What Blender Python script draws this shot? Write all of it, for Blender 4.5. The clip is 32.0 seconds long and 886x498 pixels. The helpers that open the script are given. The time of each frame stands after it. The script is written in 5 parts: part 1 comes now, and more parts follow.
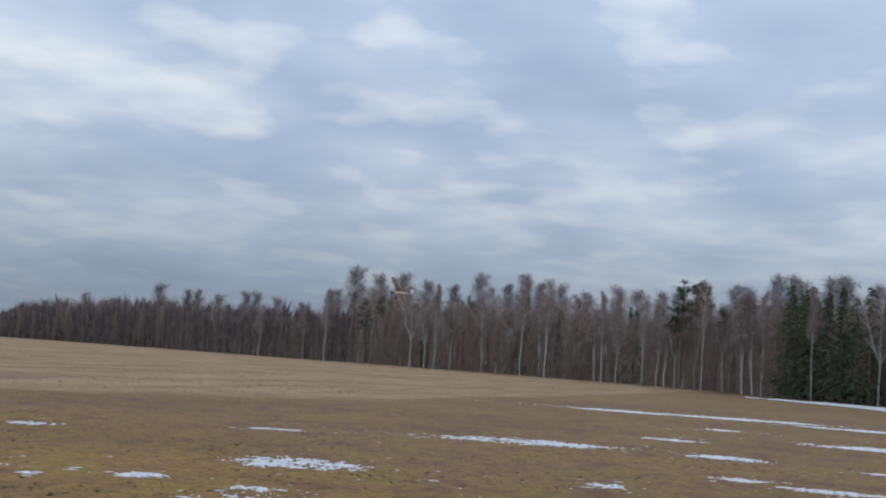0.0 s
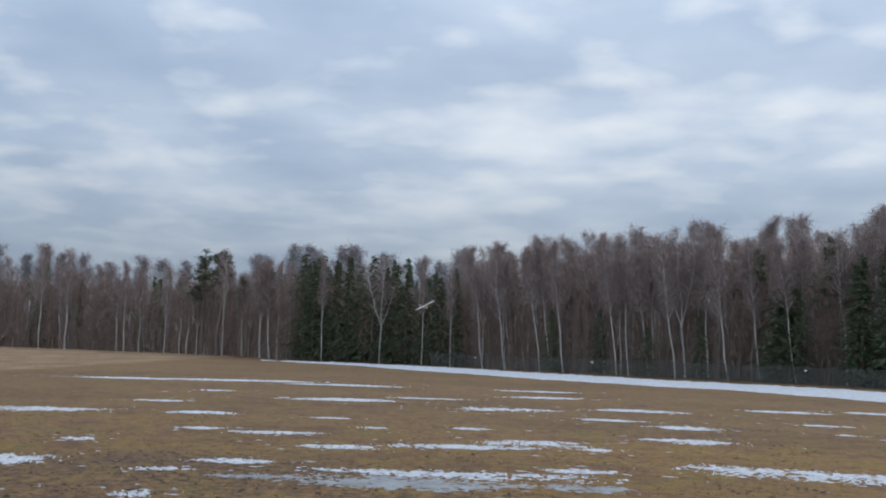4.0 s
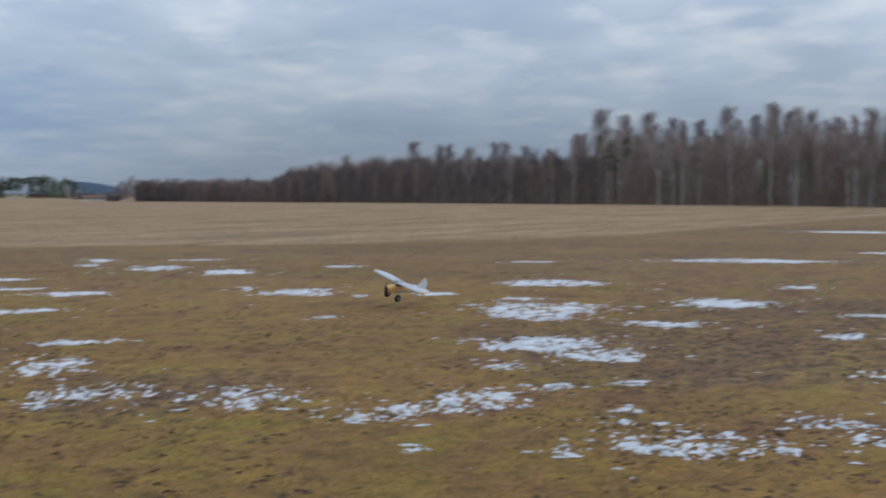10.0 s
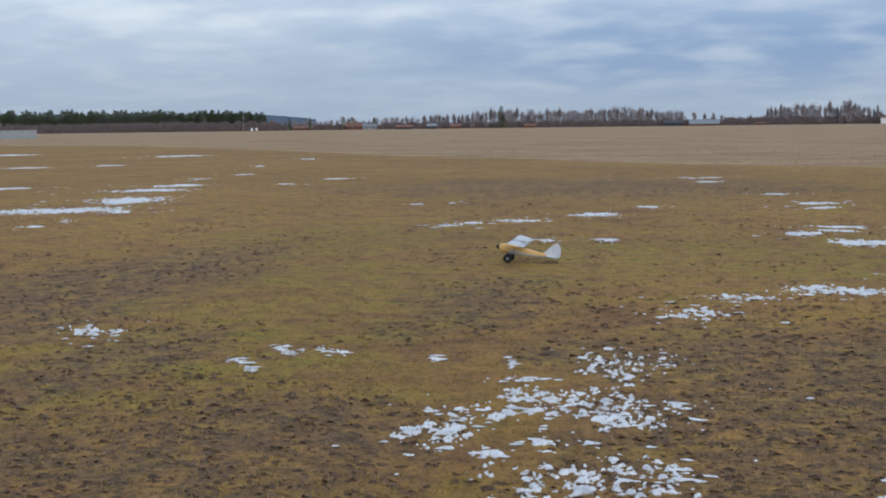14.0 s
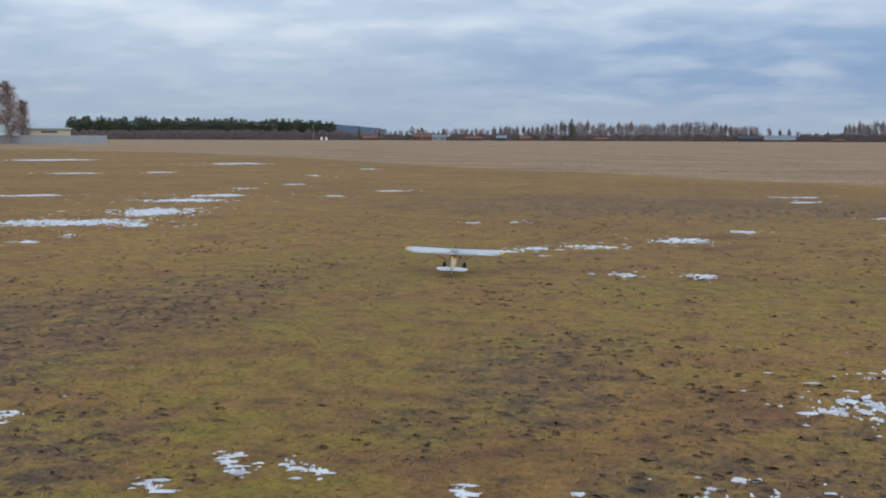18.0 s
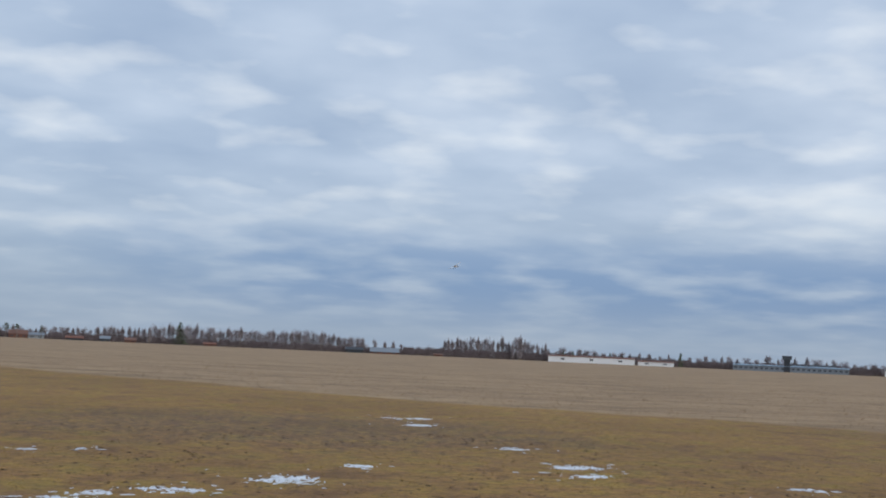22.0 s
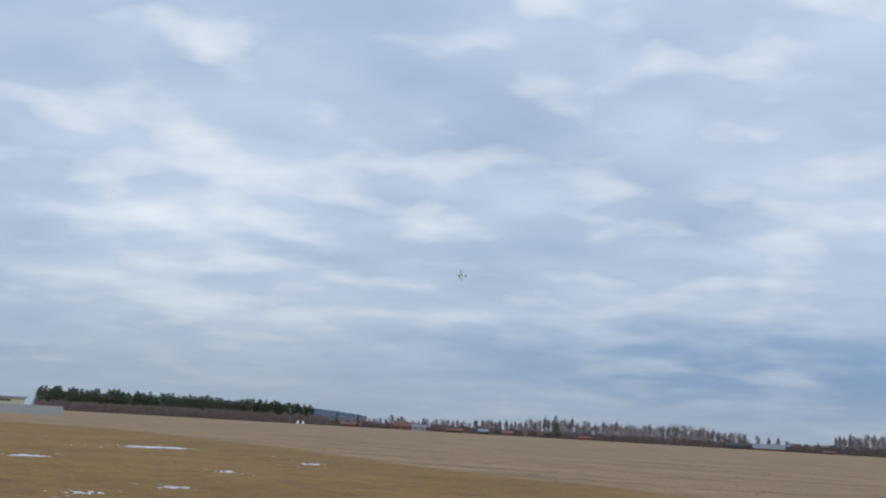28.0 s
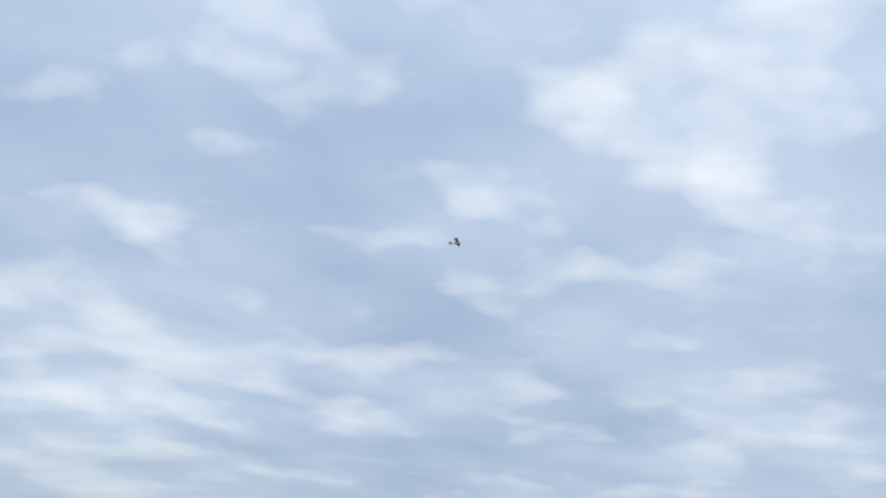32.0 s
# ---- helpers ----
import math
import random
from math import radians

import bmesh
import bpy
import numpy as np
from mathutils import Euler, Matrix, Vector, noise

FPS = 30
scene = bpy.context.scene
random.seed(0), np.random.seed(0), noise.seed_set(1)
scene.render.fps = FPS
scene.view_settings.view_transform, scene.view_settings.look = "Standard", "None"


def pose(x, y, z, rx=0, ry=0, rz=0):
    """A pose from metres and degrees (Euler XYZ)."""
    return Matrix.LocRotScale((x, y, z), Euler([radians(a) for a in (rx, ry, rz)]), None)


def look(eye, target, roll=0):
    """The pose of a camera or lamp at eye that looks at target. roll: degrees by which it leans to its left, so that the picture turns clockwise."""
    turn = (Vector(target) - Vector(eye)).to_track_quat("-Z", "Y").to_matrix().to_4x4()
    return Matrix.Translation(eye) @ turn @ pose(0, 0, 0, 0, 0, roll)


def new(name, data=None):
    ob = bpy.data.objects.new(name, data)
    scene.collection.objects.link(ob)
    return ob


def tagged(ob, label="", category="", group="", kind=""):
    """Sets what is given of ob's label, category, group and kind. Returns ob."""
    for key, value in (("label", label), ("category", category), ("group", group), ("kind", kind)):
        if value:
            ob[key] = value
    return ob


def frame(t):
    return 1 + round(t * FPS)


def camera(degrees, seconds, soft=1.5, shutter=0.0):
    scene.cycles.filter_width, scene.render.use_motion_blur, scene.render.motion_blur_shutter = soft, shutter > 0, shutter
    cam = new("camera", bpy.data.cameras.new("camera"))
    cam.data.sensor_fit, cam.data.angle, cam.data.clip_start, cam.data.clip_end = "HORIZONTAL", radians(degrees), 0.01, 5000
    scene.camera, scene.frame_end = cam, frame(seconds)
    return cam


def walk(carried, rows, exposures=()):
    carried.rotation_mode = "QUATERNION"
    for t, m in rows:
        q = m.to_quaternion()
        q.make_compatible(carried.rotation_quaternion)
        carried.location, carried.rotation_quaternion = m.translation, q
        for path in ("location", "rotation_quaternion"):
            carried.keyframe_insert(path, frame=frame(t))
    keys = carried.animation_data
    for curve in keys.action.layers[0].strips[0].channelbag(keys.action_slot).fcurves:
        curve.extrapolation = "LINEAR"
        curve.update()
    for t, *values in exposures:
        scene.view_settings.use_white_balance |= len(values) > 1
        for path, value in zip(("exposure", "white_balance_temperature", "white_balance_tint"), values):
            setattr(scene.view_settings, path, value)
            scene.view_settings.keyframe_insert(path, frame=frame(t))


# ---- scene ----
# ---- the camera and its path: seconds, place, heading, tilt, lean ----
cam = camera(41.42, 32.0, soft=1.9, shutter=0.3)
PATH = (
    (0, 4.46, 1.68, 1.83, 71.69, 5.25, -3.83),
    (0.5, 4.32, 1.43, 1.83, 74.17, 5.47, -3.96),
    (1, 3.89, 1.06, 1.82, 76.09, 5.09, -3.89),
    (1.5, 3.19, 0.63, 1.83, 78.92, 4.91, -2.72),
    (2, 2.61, 0.31, 1.83, 82.65, 4.75, -2.14),
    (2.5, 2.08, 0.13, 1.85, 86.33, 4.79, -1.98),
    (3, 1.59, -0.01, 1.86, 89.68, 5.13, -2.02),
    (3.5, 1.12, -0.03, 1.88, 92.62, 5.08, -1.97),
    (4, 0.73, -0.05, 1.89, 94.37, 4.76, -1.82),
    (4.5, 0.45, -0.06, 1.89, 95.25, 4.25, -1.56),
    (6.5, -0.03, -0.07, 1.89, 93.33, 3.45, -0.68),
    (7, -0.01, -0.08, 1.88, 91.34, 2.68, -0.48),
    (7.5, -0.04, -0.12, 1.87, 88.81, 2.41, -0.34),
    (8, -0.10, -0.15, 1.87, 86.34, 2.40, 0.05),
    (8.5, -0.08, -0.25, 1.86, 83.07, 2.16, 0.61),
    (9, -0.01, -0.24, 1.85, 78.44, 0.97, 0.96),
    (9.5, 0.01, -0.41, 1.84, 71.27, -0.28, 0.43),
    (10, -0.06, -0.52, 1.84, 59.83, -2.73, 0.15),
    (10.5, -0.22, -0.48, 1.85, 47.48, -4.58, -1.19),
    (11, -0.30, -0.54, 1.85, 33.83, -5.35, -1.55),
    (11.5, -0.00, -0.94, 1.86, 20.15, -5.67, -0.30),
    (12, 0.17, -1.12, 1.86, 10.32, -5.60, 0.50),
    (12.5, 0.13, -1.20, 1.85, 2.71, -5.46, 1.27),
    (13, 0.05, -1.03, 1.86, -2.88, -5.91, 0.25),
    (13.5, 0.14, -0.96, 1.86, -8.18, -6.27, 0.04),
    (14, 0.18, -0.77, 1.87, -11.35, -6.04, 0.69),
    (14.5, 0.03, -0.42, 1.88, -11.91, -6.02, 0.02),
    (16.5, -0.04, 1.59, 1.82, -11.60, -6.59, 0.56),
    (17, -0.28, 2.04, 1.80, -14.79, -5.72, -0.55),
    (17.5, -0.35, 2.33, 1.78, -14.92, -5.88, -0.62),
    (18, -0.36, 2.74, 1.78, -14.66, -5.46, -0.22),
    (18.5, -0.45, 3.17, 1.79, -14.54, -4.56, 0.28),
    (19, -0.71, 3.67, 1.80, -13.23, -3.51, -0.64),
    (19.5, -0.71, 4.10, 1.81, -9.74, -2.96, -1.09),
    (20, -0.54, 4.55, 1.82, -5.59, -1.52, -0.66),
    (20.5, -0.53, 4.94, 1.85, -2.25, 0.31, -0.84),
    (21, -0.66, 5.32, 1.88, 0.67, 2.14, -2.05),
    (21.5, -0.67, 5.84, 1.89, 2.72, 3.88, -2.73),
    (22, -0.58, 6.54, 1.88, 3.94, 5.06, -2.59),
    (22.5, -0.49, 7.53, 1.87, 4.19, 6.04, -1.97),
    (23, -0.25, 8.81, 1.86, 3.45, 6.90, -1.48),
    (23.5, -0.46, 10.24, 1.85, 2.79, 7.52, -1.96),
    (24, -0.46, 11.71, 1.85, 1.51, 8.06, -3.01),
    (24.5, -0.44, 12.69, 1.86, 0.69, 8.57, -3.36),
    (26.5, -2.40, 16.10, 1.87, -7.71, 8.66, -2.61),
    (27, -2.62, 16.00, 1.87, -9.87, 8.62, -3.38),
    (27.5, -2.85, 15.90, 1.87, -11.96, 8.51, -3.74),
    (28, -3.07, 15.80, 1.87, -14.28, 8.68, -3.29),
    (28.5, -3.30, 15.70, 1.87, -15.80, 8.96, -2.37),
    (29, -3.30, 15.70, 1.87, -17.02, 10.00, -2.80),
    (29.5, -3.30, 15.70, 1.87, -17.64, 11.23, -4.03),
    (30, -3.30, 15.70, 1.87, -17.83, 12.44, -5.58),
    (30.5, -3.30, 15.70, 1.87, -16.90, 14.25, -4.40),
    (31, -3.30, 15.70, 1.87, -16.73, 15.38, -5.20),
    (31.5, -3.30, 15.70, 1.87, -15.17, 16.99, -5.20),
    (32, -3.30, 15.70, 1.87, -11.32, 18.44, -5.50),
)


def camera_pose(x, y, z, heading, tilt, lean):
    return pose(x, y, z, 90 + tilt, 0, -heading) @ pose(0, 0, 0, 0, 0, -lean)


walk(cam, [(t, camera_pose(*p)) for t, *p in PATH], [(0, 0.05), (9, 0.05), (11, 0.10), (13, 0.12), (17, 0.12), (19, 0.08), (20.5, 0.0), (22, -0.05), (28, -0.03), (32, 0.0)])

# ---- sky and light: a bright broken overcast ----
world = bpy.data.worlds.new("world")
scene.world = world
world.use_nodes = True
wn, wl = world.node_tree.nodes, world.node_tree.links
wn.clear()
SUN_EL, SUN_ROT = 28.0, 150.0


def wnode(kind, **inputs):
    nd = wn.new(kind)
    for k, v in inputs.items():
        nd.inputs[k].default_value = v
    return nd


def wmath(op, a, b=None):
    nd = wn.new("ShaderNodeMath")
    nd.operation = op
    for i, v in enumerate((a, b)):
        if v is None:
            continue
        if isinstance(v, (int, float)):
            nd.inputs[i].default_value = v
        else:
            wl.new(v, nd.inputs[i])
    return nd.outputs[0]


def wramp(src, stops):
    nd = wn.new("ShaderNodeValToRGB")
    el = nd.color_ramp.elements
    while len(el) < len(stops):
        el.new(0.5)
    for e, (p, c) in zip(el, stops):
        e.position, e.color = p, (*c, 1)
    wl.new(src, nd.inputs[0])
    return nd.outputs[0]


def wmix(fac, a, b):
    nd = wn.new("ShaderNodeMix")
    nd.data_type = "RGBA"
    if isinstance(fac, float):
        nd.inputs[0].default_value = fac
    else:
        wl.new(fac, nd.inputs[0])
    wl.new(a, nd.inputs[6])
    wl.new(b, nd.inputs[7])
    return nd.outputs[2]


def cloudy_sky():
    tc = wn.new("ShaderNodeTexCoord")
    sep = wn.new("ShaderNodeSeparateXYZ")
    wl.new(tc.outputs["Generated"], sep.inputs[0])
    up = wmath("MAXIMUM", sep.outputs[2], 0.0)
    den = wmath("ADD", up, 0.16)
    com = wn.new("ShaderNodeCombineXYZ")
    wl.new(wmath("DIVIDE", sep.outputs[0], den), com.inputs[0])
    wl.new(wmath("DIVIDE", sep.outputs[1], den), com.inputs[1])
    big = wnode("ShaderNodeTexNoise", Scale=1.0, Detail=4.0, Roughness=0.42, Distortion=0.0)
    fine = wnode("ShaderNodeTexNoise", Scale=3.0, Detail=4.0, Roughness=0.45, Distortion=0.0)
    patch = wnode("ShaderNodeTexNoise", Scale=0.35, Detail=3.0, Roughness=0.5)
    puff = wnode("ShaderNodeTexNoise", Scale=4.6, Detail=4.0, Roughness=0.42, Distortion=0.0)
    for nd in (big, fine, patch, puff):
        wl.new(com.outputs[0], nd.inputs["Vector"])
    n = wmath("ADD", wmath("MULTIPLY", big.outputs[0], 0.46), wmath("MULTIPLY", fine.outputs[0], 0.3))
    n = wmath("ADD", n, wmath("MULTIPLY", patch.outputs[0], 0.34))
    cloud = wramp(n, [(0.42, (0.325, 0.42, 0.575)), (0.52, (0.41, 0.505, 0.65)), (0.60, (0.50, 0.59, 0.725)), (0.69, (0.66, 0.735, 0.83))])
    glow = wramp(wmath("ADD", wmath("MULTIPLY", puff.outputs[0], 0.6), wmath("MULTIPLY", big.outputs[0], 0.4)), [(0.50, (0, 0, 0)), (0.66, (1, 1, 1))])
    bright = wn.new("ShaderNodeRGB")
    bright.outputs[0].default_value = (0.86, 0.89, 0.91, 1)
    cloud = wmix(wmath("MULTIPLY", glow, wmath("ADD", 0.32, wmath("MINIMUM", up, 0.4))), cloud, bright.outputs[0])
    toward = wmath("ADD", wmath("MULTIPLY", sep.outputs[0], 0.26), wmath("MULTIPLY", sep.outputs[1], 0.966))
    woods = wmath("ADD", wmath("MULTIPLY", sep.outputs[0], 0.996), wmath("MULTIPLY", sep.outputs[1], 0.087))
    open_side = wmath("SUBTRACT", 1.0, wmath("MINIMUM", wmath("MAXIMUM", wmath("MULTIPLY", wmath("SUBTRACT", woods, 0.60), 4.5), 0.0), 1.0))
    low = wramp(open_side, [(0.0, (0.275, 0.365, 0.505)), (1.0, (0.345, 0.455, 0.615))])
    hz = wmath("POWER", wmath("SUBTRACT", 1.0, wmath("MINIMUM", wmath("MULTIPLY", up, 6.5), 1.0)), 1.4)
    col = wmix(wmath("MULTIPLY", hz, 0.8), cloud, low)
    # the long slate-blue cloud low over the airfield
    rise = wmath("DIVIDE", wmath("SUBTRACT", sep.outputs[2], 0.062), 0.046)
    belt = wmath("SUBTRACT", 1.0, wmath("MINIMUM", wmath("MULTIPLY", rise, rise), 1.0))
    belt = wmath("MULTIPLY", belt, wmath("MINIMUM", wmath("MAXIMUM", wmath("MULTIPLY", wmath("SUBTRACT", toward, 0.84), 9.0), 0.0), 1.0))
    belt = wmath("MULTIPLY", belt, wramp(fine.outputs[0], [(0.42, (1, 1, 1)), (0.66, (0.35, 0.35, 0.35))]))
    slate = wn.new("ShaderNodeRGB")
    slate.outputs[0].default_value = (0.205, 0.325, 0.545, 1)
    col = wmix(wmath("MULTIPLY", belt, 0.95), col, slate.outputs[0])
    lift = wn.new("ShaderNodeVectorMath")
    lift.operation = "SCALE"
    wl.new(col, lift.inputs[0])
    grey = wmath("MULTIPLY", wmath("SUBTRACT", 1.0, open_side), wmath("SUBTRACT", 1.0, wmath("MINIMUM", wmath("DIVIDE", up, 0.27), 1.0)))
    gain = wmath("ADD", 0.89, wmath("ADD", wmath("MULTIPLY", wmath("MINIMUM", up, 0.16), 1.55), wmath("MULTIPLY", wmath("MINIMUM", wmath("MAXIMUM", wmath("SUBTRACT", up, 0.22), 0.0), 0.3), 0.7)))
    wl.new(wmath("MULTIPLY", gain, wmath("SUBTRACT", 1.0, wmath("MULTIPLY", grey, 0.30))), lift.inputs[3])
    col = lift.outputs[0]
    sky = wn.new("ShaderNodeTexSky")
    sky.sky_type, sky.sun_disc = "NISHITA", False
    sky.sun_elevation, sky.sun_rotation = radians(SUN_EL), radians(SUN_ROT)
    dim = wn.new("ShaderNodeVectorMath")
    dim.operation = "SCALE"
    dim.inputs[3].default_value = 0.09
    wl.new(sky.outputs[0], dim.inputs[0])
    col = wmix(0.9, dim.outputs[0], col)
    bg = wnode("ShaderNodeBackground", Strength=1.0)
    wl.new(col, bg.inputs[0])
    out = wn.new("ShaderNodeOutputWorld")
    wl.new(bg.outputs[0], out.inputs[0])


cloudy_sky()
sun = new("sun", bpy.data.lights.new("sun", "SUN"))
sun.data.energy, sun.data.angle, sun.data.color = 0.7, radians(25), (1.0, 0.95, 0.88)
sun.matrix_world = look((0, 0, 50), (-50 * math.sin(radians(SUN_ROT)), -50 * math.cos(radians(SUN_ROT)), 50 - 50 * math.tan(radians(SUN_EL))))


# ---- materials ----
class Mat:
    """A node material in the making."""

    def __init__(self, name, rough=0.8, metal=0.0):
        self.m = bpy.data.materials.new(name)
        self.m.use_nodes = True
        self.n, self.l = self.m.node_tree.nodes, self.m.node_tree.links
        self.b = self.n["Principled BSDF"]
        self.b.inputs["Roughness"].default_value, self.b.inputs["Metallic"].default_value = rough, metal

    def coord(self, kind="Object", stretch=(1, 1, 1)):
        tc, mp = self.n.new("ShaderNodeTexCoord"), self.n.new("ShaderNodeMapping")
        self.l.new(tc.outputs[kind], mp.inputs[0])
        mp.inputs["Scale"].default_value = stretch
        return mp.outputs[0]

    def noise(self, vec, scale, detail=4.0, rough=0.55):
        t = self.n.new("ShaderNodeTexNoise")
        t.inputs["Scale"].default_value, t.inputs["Detail"].default_value, t.inputs["Roughness"].default_value = scale, detail, rough
        self.l.new(vec, t.inputs["Vector"])
        return t.outputs[0]

    def ramp(self, src, stops):
        r = self.n.new("ShaderNodeValToRGB")
        el = r.color_ramp.elements
        while len(el) < len(stops):
            el.new(0.5)
        for e, (p, c) in zip(el, stops):
            e.position, e.color = p, (*c, 1)
        self.l.new(src, r.inputs[0])
        return r.outputs[0]

    def mix(self, fac, a, b, kind="MIX"):
        x = self.n.new("ShaderNodeMix")
        x.data_type, x.blend_type = "RGBA", kind
        for sock, v in ((x.inputs[0], fac), (x.inputs[6], a), (x.inputs[7], b)):
            if isinstance(v, (int, float)):
                sock.default_value = v
            elif isinstance(v, tuple):
                sock.default_value = (*v, 1)
            else:
                self.l.new(v, sock)
        return x.outputs[2]

    def attribute(self, name):
        a = self.n.new("ShaderNodeAttribute")
        a.attribute_name = name
        return a.outputs["Fac"]

    def island(self):
        return self.n.new("ShaderNodeNewGeometry").outputs["Random Per Island"]

    def each(self):
        return self.n.new("ShaderNodeObjectInfo").outputs["Random"]

    def colour(self, src):
        self.l.new(src, self.b.inputs["Base Color"])
        return self

    def bump(self, src, strength=0.3, distance=0.02):
        b = self.n.new("ShaderNodeBump")
        b.inputs["Strength"].default_value, b.inputs["Distance"].default_value = strength, distance
        self.l.new(src, b.inputs["Height"])
        self.l.new(b.outputs[0], self.b.inputs["Normal"])
        return self


def simple(name, dark, light, scale=3.0, rough=0.75, metal=0.0, stretch=(1, 1, 1), bump=0.2, per=None):
    k = Mat(name, rough, metal)
    n = k.noise(k.coord("Object", stretch), scale, 5.0)
    col = k.ramp(n, [(0.3, dark), (0.7, light)])
    if per == "island":
        col = k.mix(k.ramp(k.island(), [(0, (0.25,) * 3), (1, (0.75,) * 3)]), col, k.mix(0.5, col, light), "MIX")
        v = k.ramp(k.island(), [(0, (0.6,) * 3), (1, (1.25,) * 3)])
        col = k.mix(1.0, col, v, "MULTIPLY")
    if per == "each":
        v = k.ramp(k.each(), [(0, (0.7,) * 3), (1, (1.2,) * 3)])
        col = k.mix(1.0, col, v, "MULTIPLY")
    k.colour(col)
    if bump:
        k.bump(n, bump, 0.02)
    return k.m


def ground_material():
    k = Mat("field turf", 0.95)
    v = k.coord("Object")
    wide, mid, small, tiny = k.noise(v, 0.12, 4), k.noise(v, 0.8, 8, 0.62), k.noise(v, 4.2, 8, 0.66), k.noise(v, 19.0, 7, 0.7)
    tint = k.noise(k.coord("Object", (1.0, 1.0, 3.0)), 1.9, 8, 0.68)
    lawn = k.ramp(mid, [(0.32, (0.206, 0.100, 0.031)), (0.45, (0.308, 0.160, 0.039)), (0.54, (0.332, 0.187, 0.035)), (0.66, (0.300, 0.196, 0.030))])
    green = k.ramp(tint, [(0.36, (0.286, 0.158, 0.038)), (0.48, (0.296, 0.183, 0.031)), (0.60, (0.269, 0.196, 0.022))])
    lush = k.mix(1.0, k.ramp(k.attribute("lush"), [(0.0, (0.0,) * 3), (1.0, (1.0,) * 3)]), k.ramp(mid, [(0.36, (0.25,) * 3), (0.56, (1.0,) * 3)]), "MULTIPLY")
    lawn = k.mix(lush, lawn, green)
    lawn = k.mix(k.ramp(tint, [(0.40, (0.5,) * 3), (0.5, (0.0,) * 3)]), lawn, (0.229, 0.102, 0.043))
    churn = k.mix(1.0, k.ramp(k.attribute("churn"), [(0.0, (0.03,) * 3), (1.0, (0.9,) * 3)]), k.ramp(small, [(0.40, (1.0,) * 3), (0.60, (0.25,) * 3)]), "MULTIPLY")
    lawn = k.mix(churn, lawn, k.ramp(tiny, [(0.36, (0.080, 0.046, 0.024)), (0.6, (0.195, 0.116, 0.060))]))
    lawn = k.mix(1.0, lawn, k.ramp(wide, [(0.38, (0.74,) * 3), (0.62, (0.92,) * 3)]), "MULTIPLY")
    lawn = k.mix(1.0, lawn, k.ramp(small, [(0.32, (0.50,) * 3), (0.46, (0.92,) * 3), (0.66, (1.22,) * 3)]), "MULTIPLY")
    lawn = k.mix(1.0, lawn, k.ramp(tiny, [(0.33, (0.40,) * 3), (0.45, (0.92,) * 3), (0.66, (1.28,) * 3)]), "MULTIPLY")
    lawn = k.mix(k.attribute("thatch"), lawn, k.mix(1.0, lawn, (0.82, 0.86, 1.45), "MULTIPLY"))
    streak = k.noise(k.coord("Object", (0.25, 1.3, 1.0)), 0.35, 7, 0.62)
    bands = k.noise(k.coord("Object", (0.07, 0.17, 1.0)), 1.0, 8, 0.68)
    hay = k.ramp(k.mix(0.5, streak, bands), [(0.38, (0.200, 0.126, 0.064)), (0.5, (0.306, 0.194, 0.100)), (0.61, (0.39, 0.258, 0.138))])
    hay = k.mix(1.0, hay, k.ramp(mid, [(0.34, (0.78,) * 3), (0.5, (1.0,) * 3), (0.66, (1.16,) * 3)]), "MULTIPLY")
    hay = k.mix(1.0, hay, k.ramp(tiny, [(0.28, (0.6,) * 3), (0.5, (1.0,) * 3), (0.75, (1.2,) * 3)]), "MULTIPLY")
    k.colour(k.mix(k.attribute("dry"), lawn, hay))
    return k.bump(k.mix(0.5, tiny, small), 0.6, 0.05).m


def snow_material():
    k = Mat("old snow", 0.6)
    v = k.coord("Object")
    k.colour(k.ramp(k.noise(v, 5.0, 6, 0.65), [(0.3, (0.38, 0.40, 0.44)), (0.5, (0.64, 0.66, 0.70)), (0.7, (0.80, 0.82, 0.85))]))
    return k.bump(k.noise(v, 22.0, 5), 0.5, 0.02).m


def bark_material():
    k = Mat("birch bark", 0.8)
    v = k.coord("Object", (2.5, 2.5, 0.9))
    n = k.noise(v, 3.0, 6, 0.7)
    k.colour(k.ramp(n, [(0.29, (0.13, 0.115, 0.10)), (0.39, (0.46, 0.44, 0.405)), (0.60, (0.74, 0.72, 0.68))]))
    return k.bump(n, 0.3, 0.02).m


M_GROUND, M_SNOW, M_BIRCH = ground_material(), snow_material(), bark_material()
M_BARK = simple("grey brown bark", (0.18, 0.138, 0.114), (0.34, 0.272, 0.222), 4.0, 0.9, stretch=(2, 2, 0.5), per="each")
M_TWIG = simple("bare birch twigs", (0.25, 0.182, 0.168), (0.43, 0.345, 0.325), 0.9, 0.9, bump=0, per="island")
M_BRUSH = simple("bare brush twigs", (0.25, 0.178, 0.155), (0.44, 0.335, 0.295), 0.7, 0.9, bump=0, per="island")
M_FARWOOD = simple("far brown wood", (0.125, 0.098, 0.10), (0.19, 0.152, 0.155), 0.6, 0.95, bump=0, per="island")
M_ICE = simple("thin grey ice on wet grass", (0.17, 0.165, 0.16), (0.36, 0.37, 0.39), 2.2, 0.4)
# the haze of distance is put into this paler, bluish twig colour
M_HAZETWIG = simple("bare twigs paled for haze", (0.26, 0.225, 0.235), (0.42, 0.37, 0.385), 0.9, 0.9, bump=0, per="island")
M_NEEDLE = simple("spruce needles", (0.060, 0.088, 0.052), (0.150, 0.186, 0.098), 1.1, 0.85, bump=0, per="island")
M_PINE = simple("pine needles", (0.044, 0.066, 0.036), (0.120, 0.148, 0.072), 1.1, 0.85, bump=0, per="island")
M_TURF = simple("grass blades", (0.20, 0.118, 0.036), (0.35, 0.228, 0.056), 0.5, 0.9, bump=0, per="island")
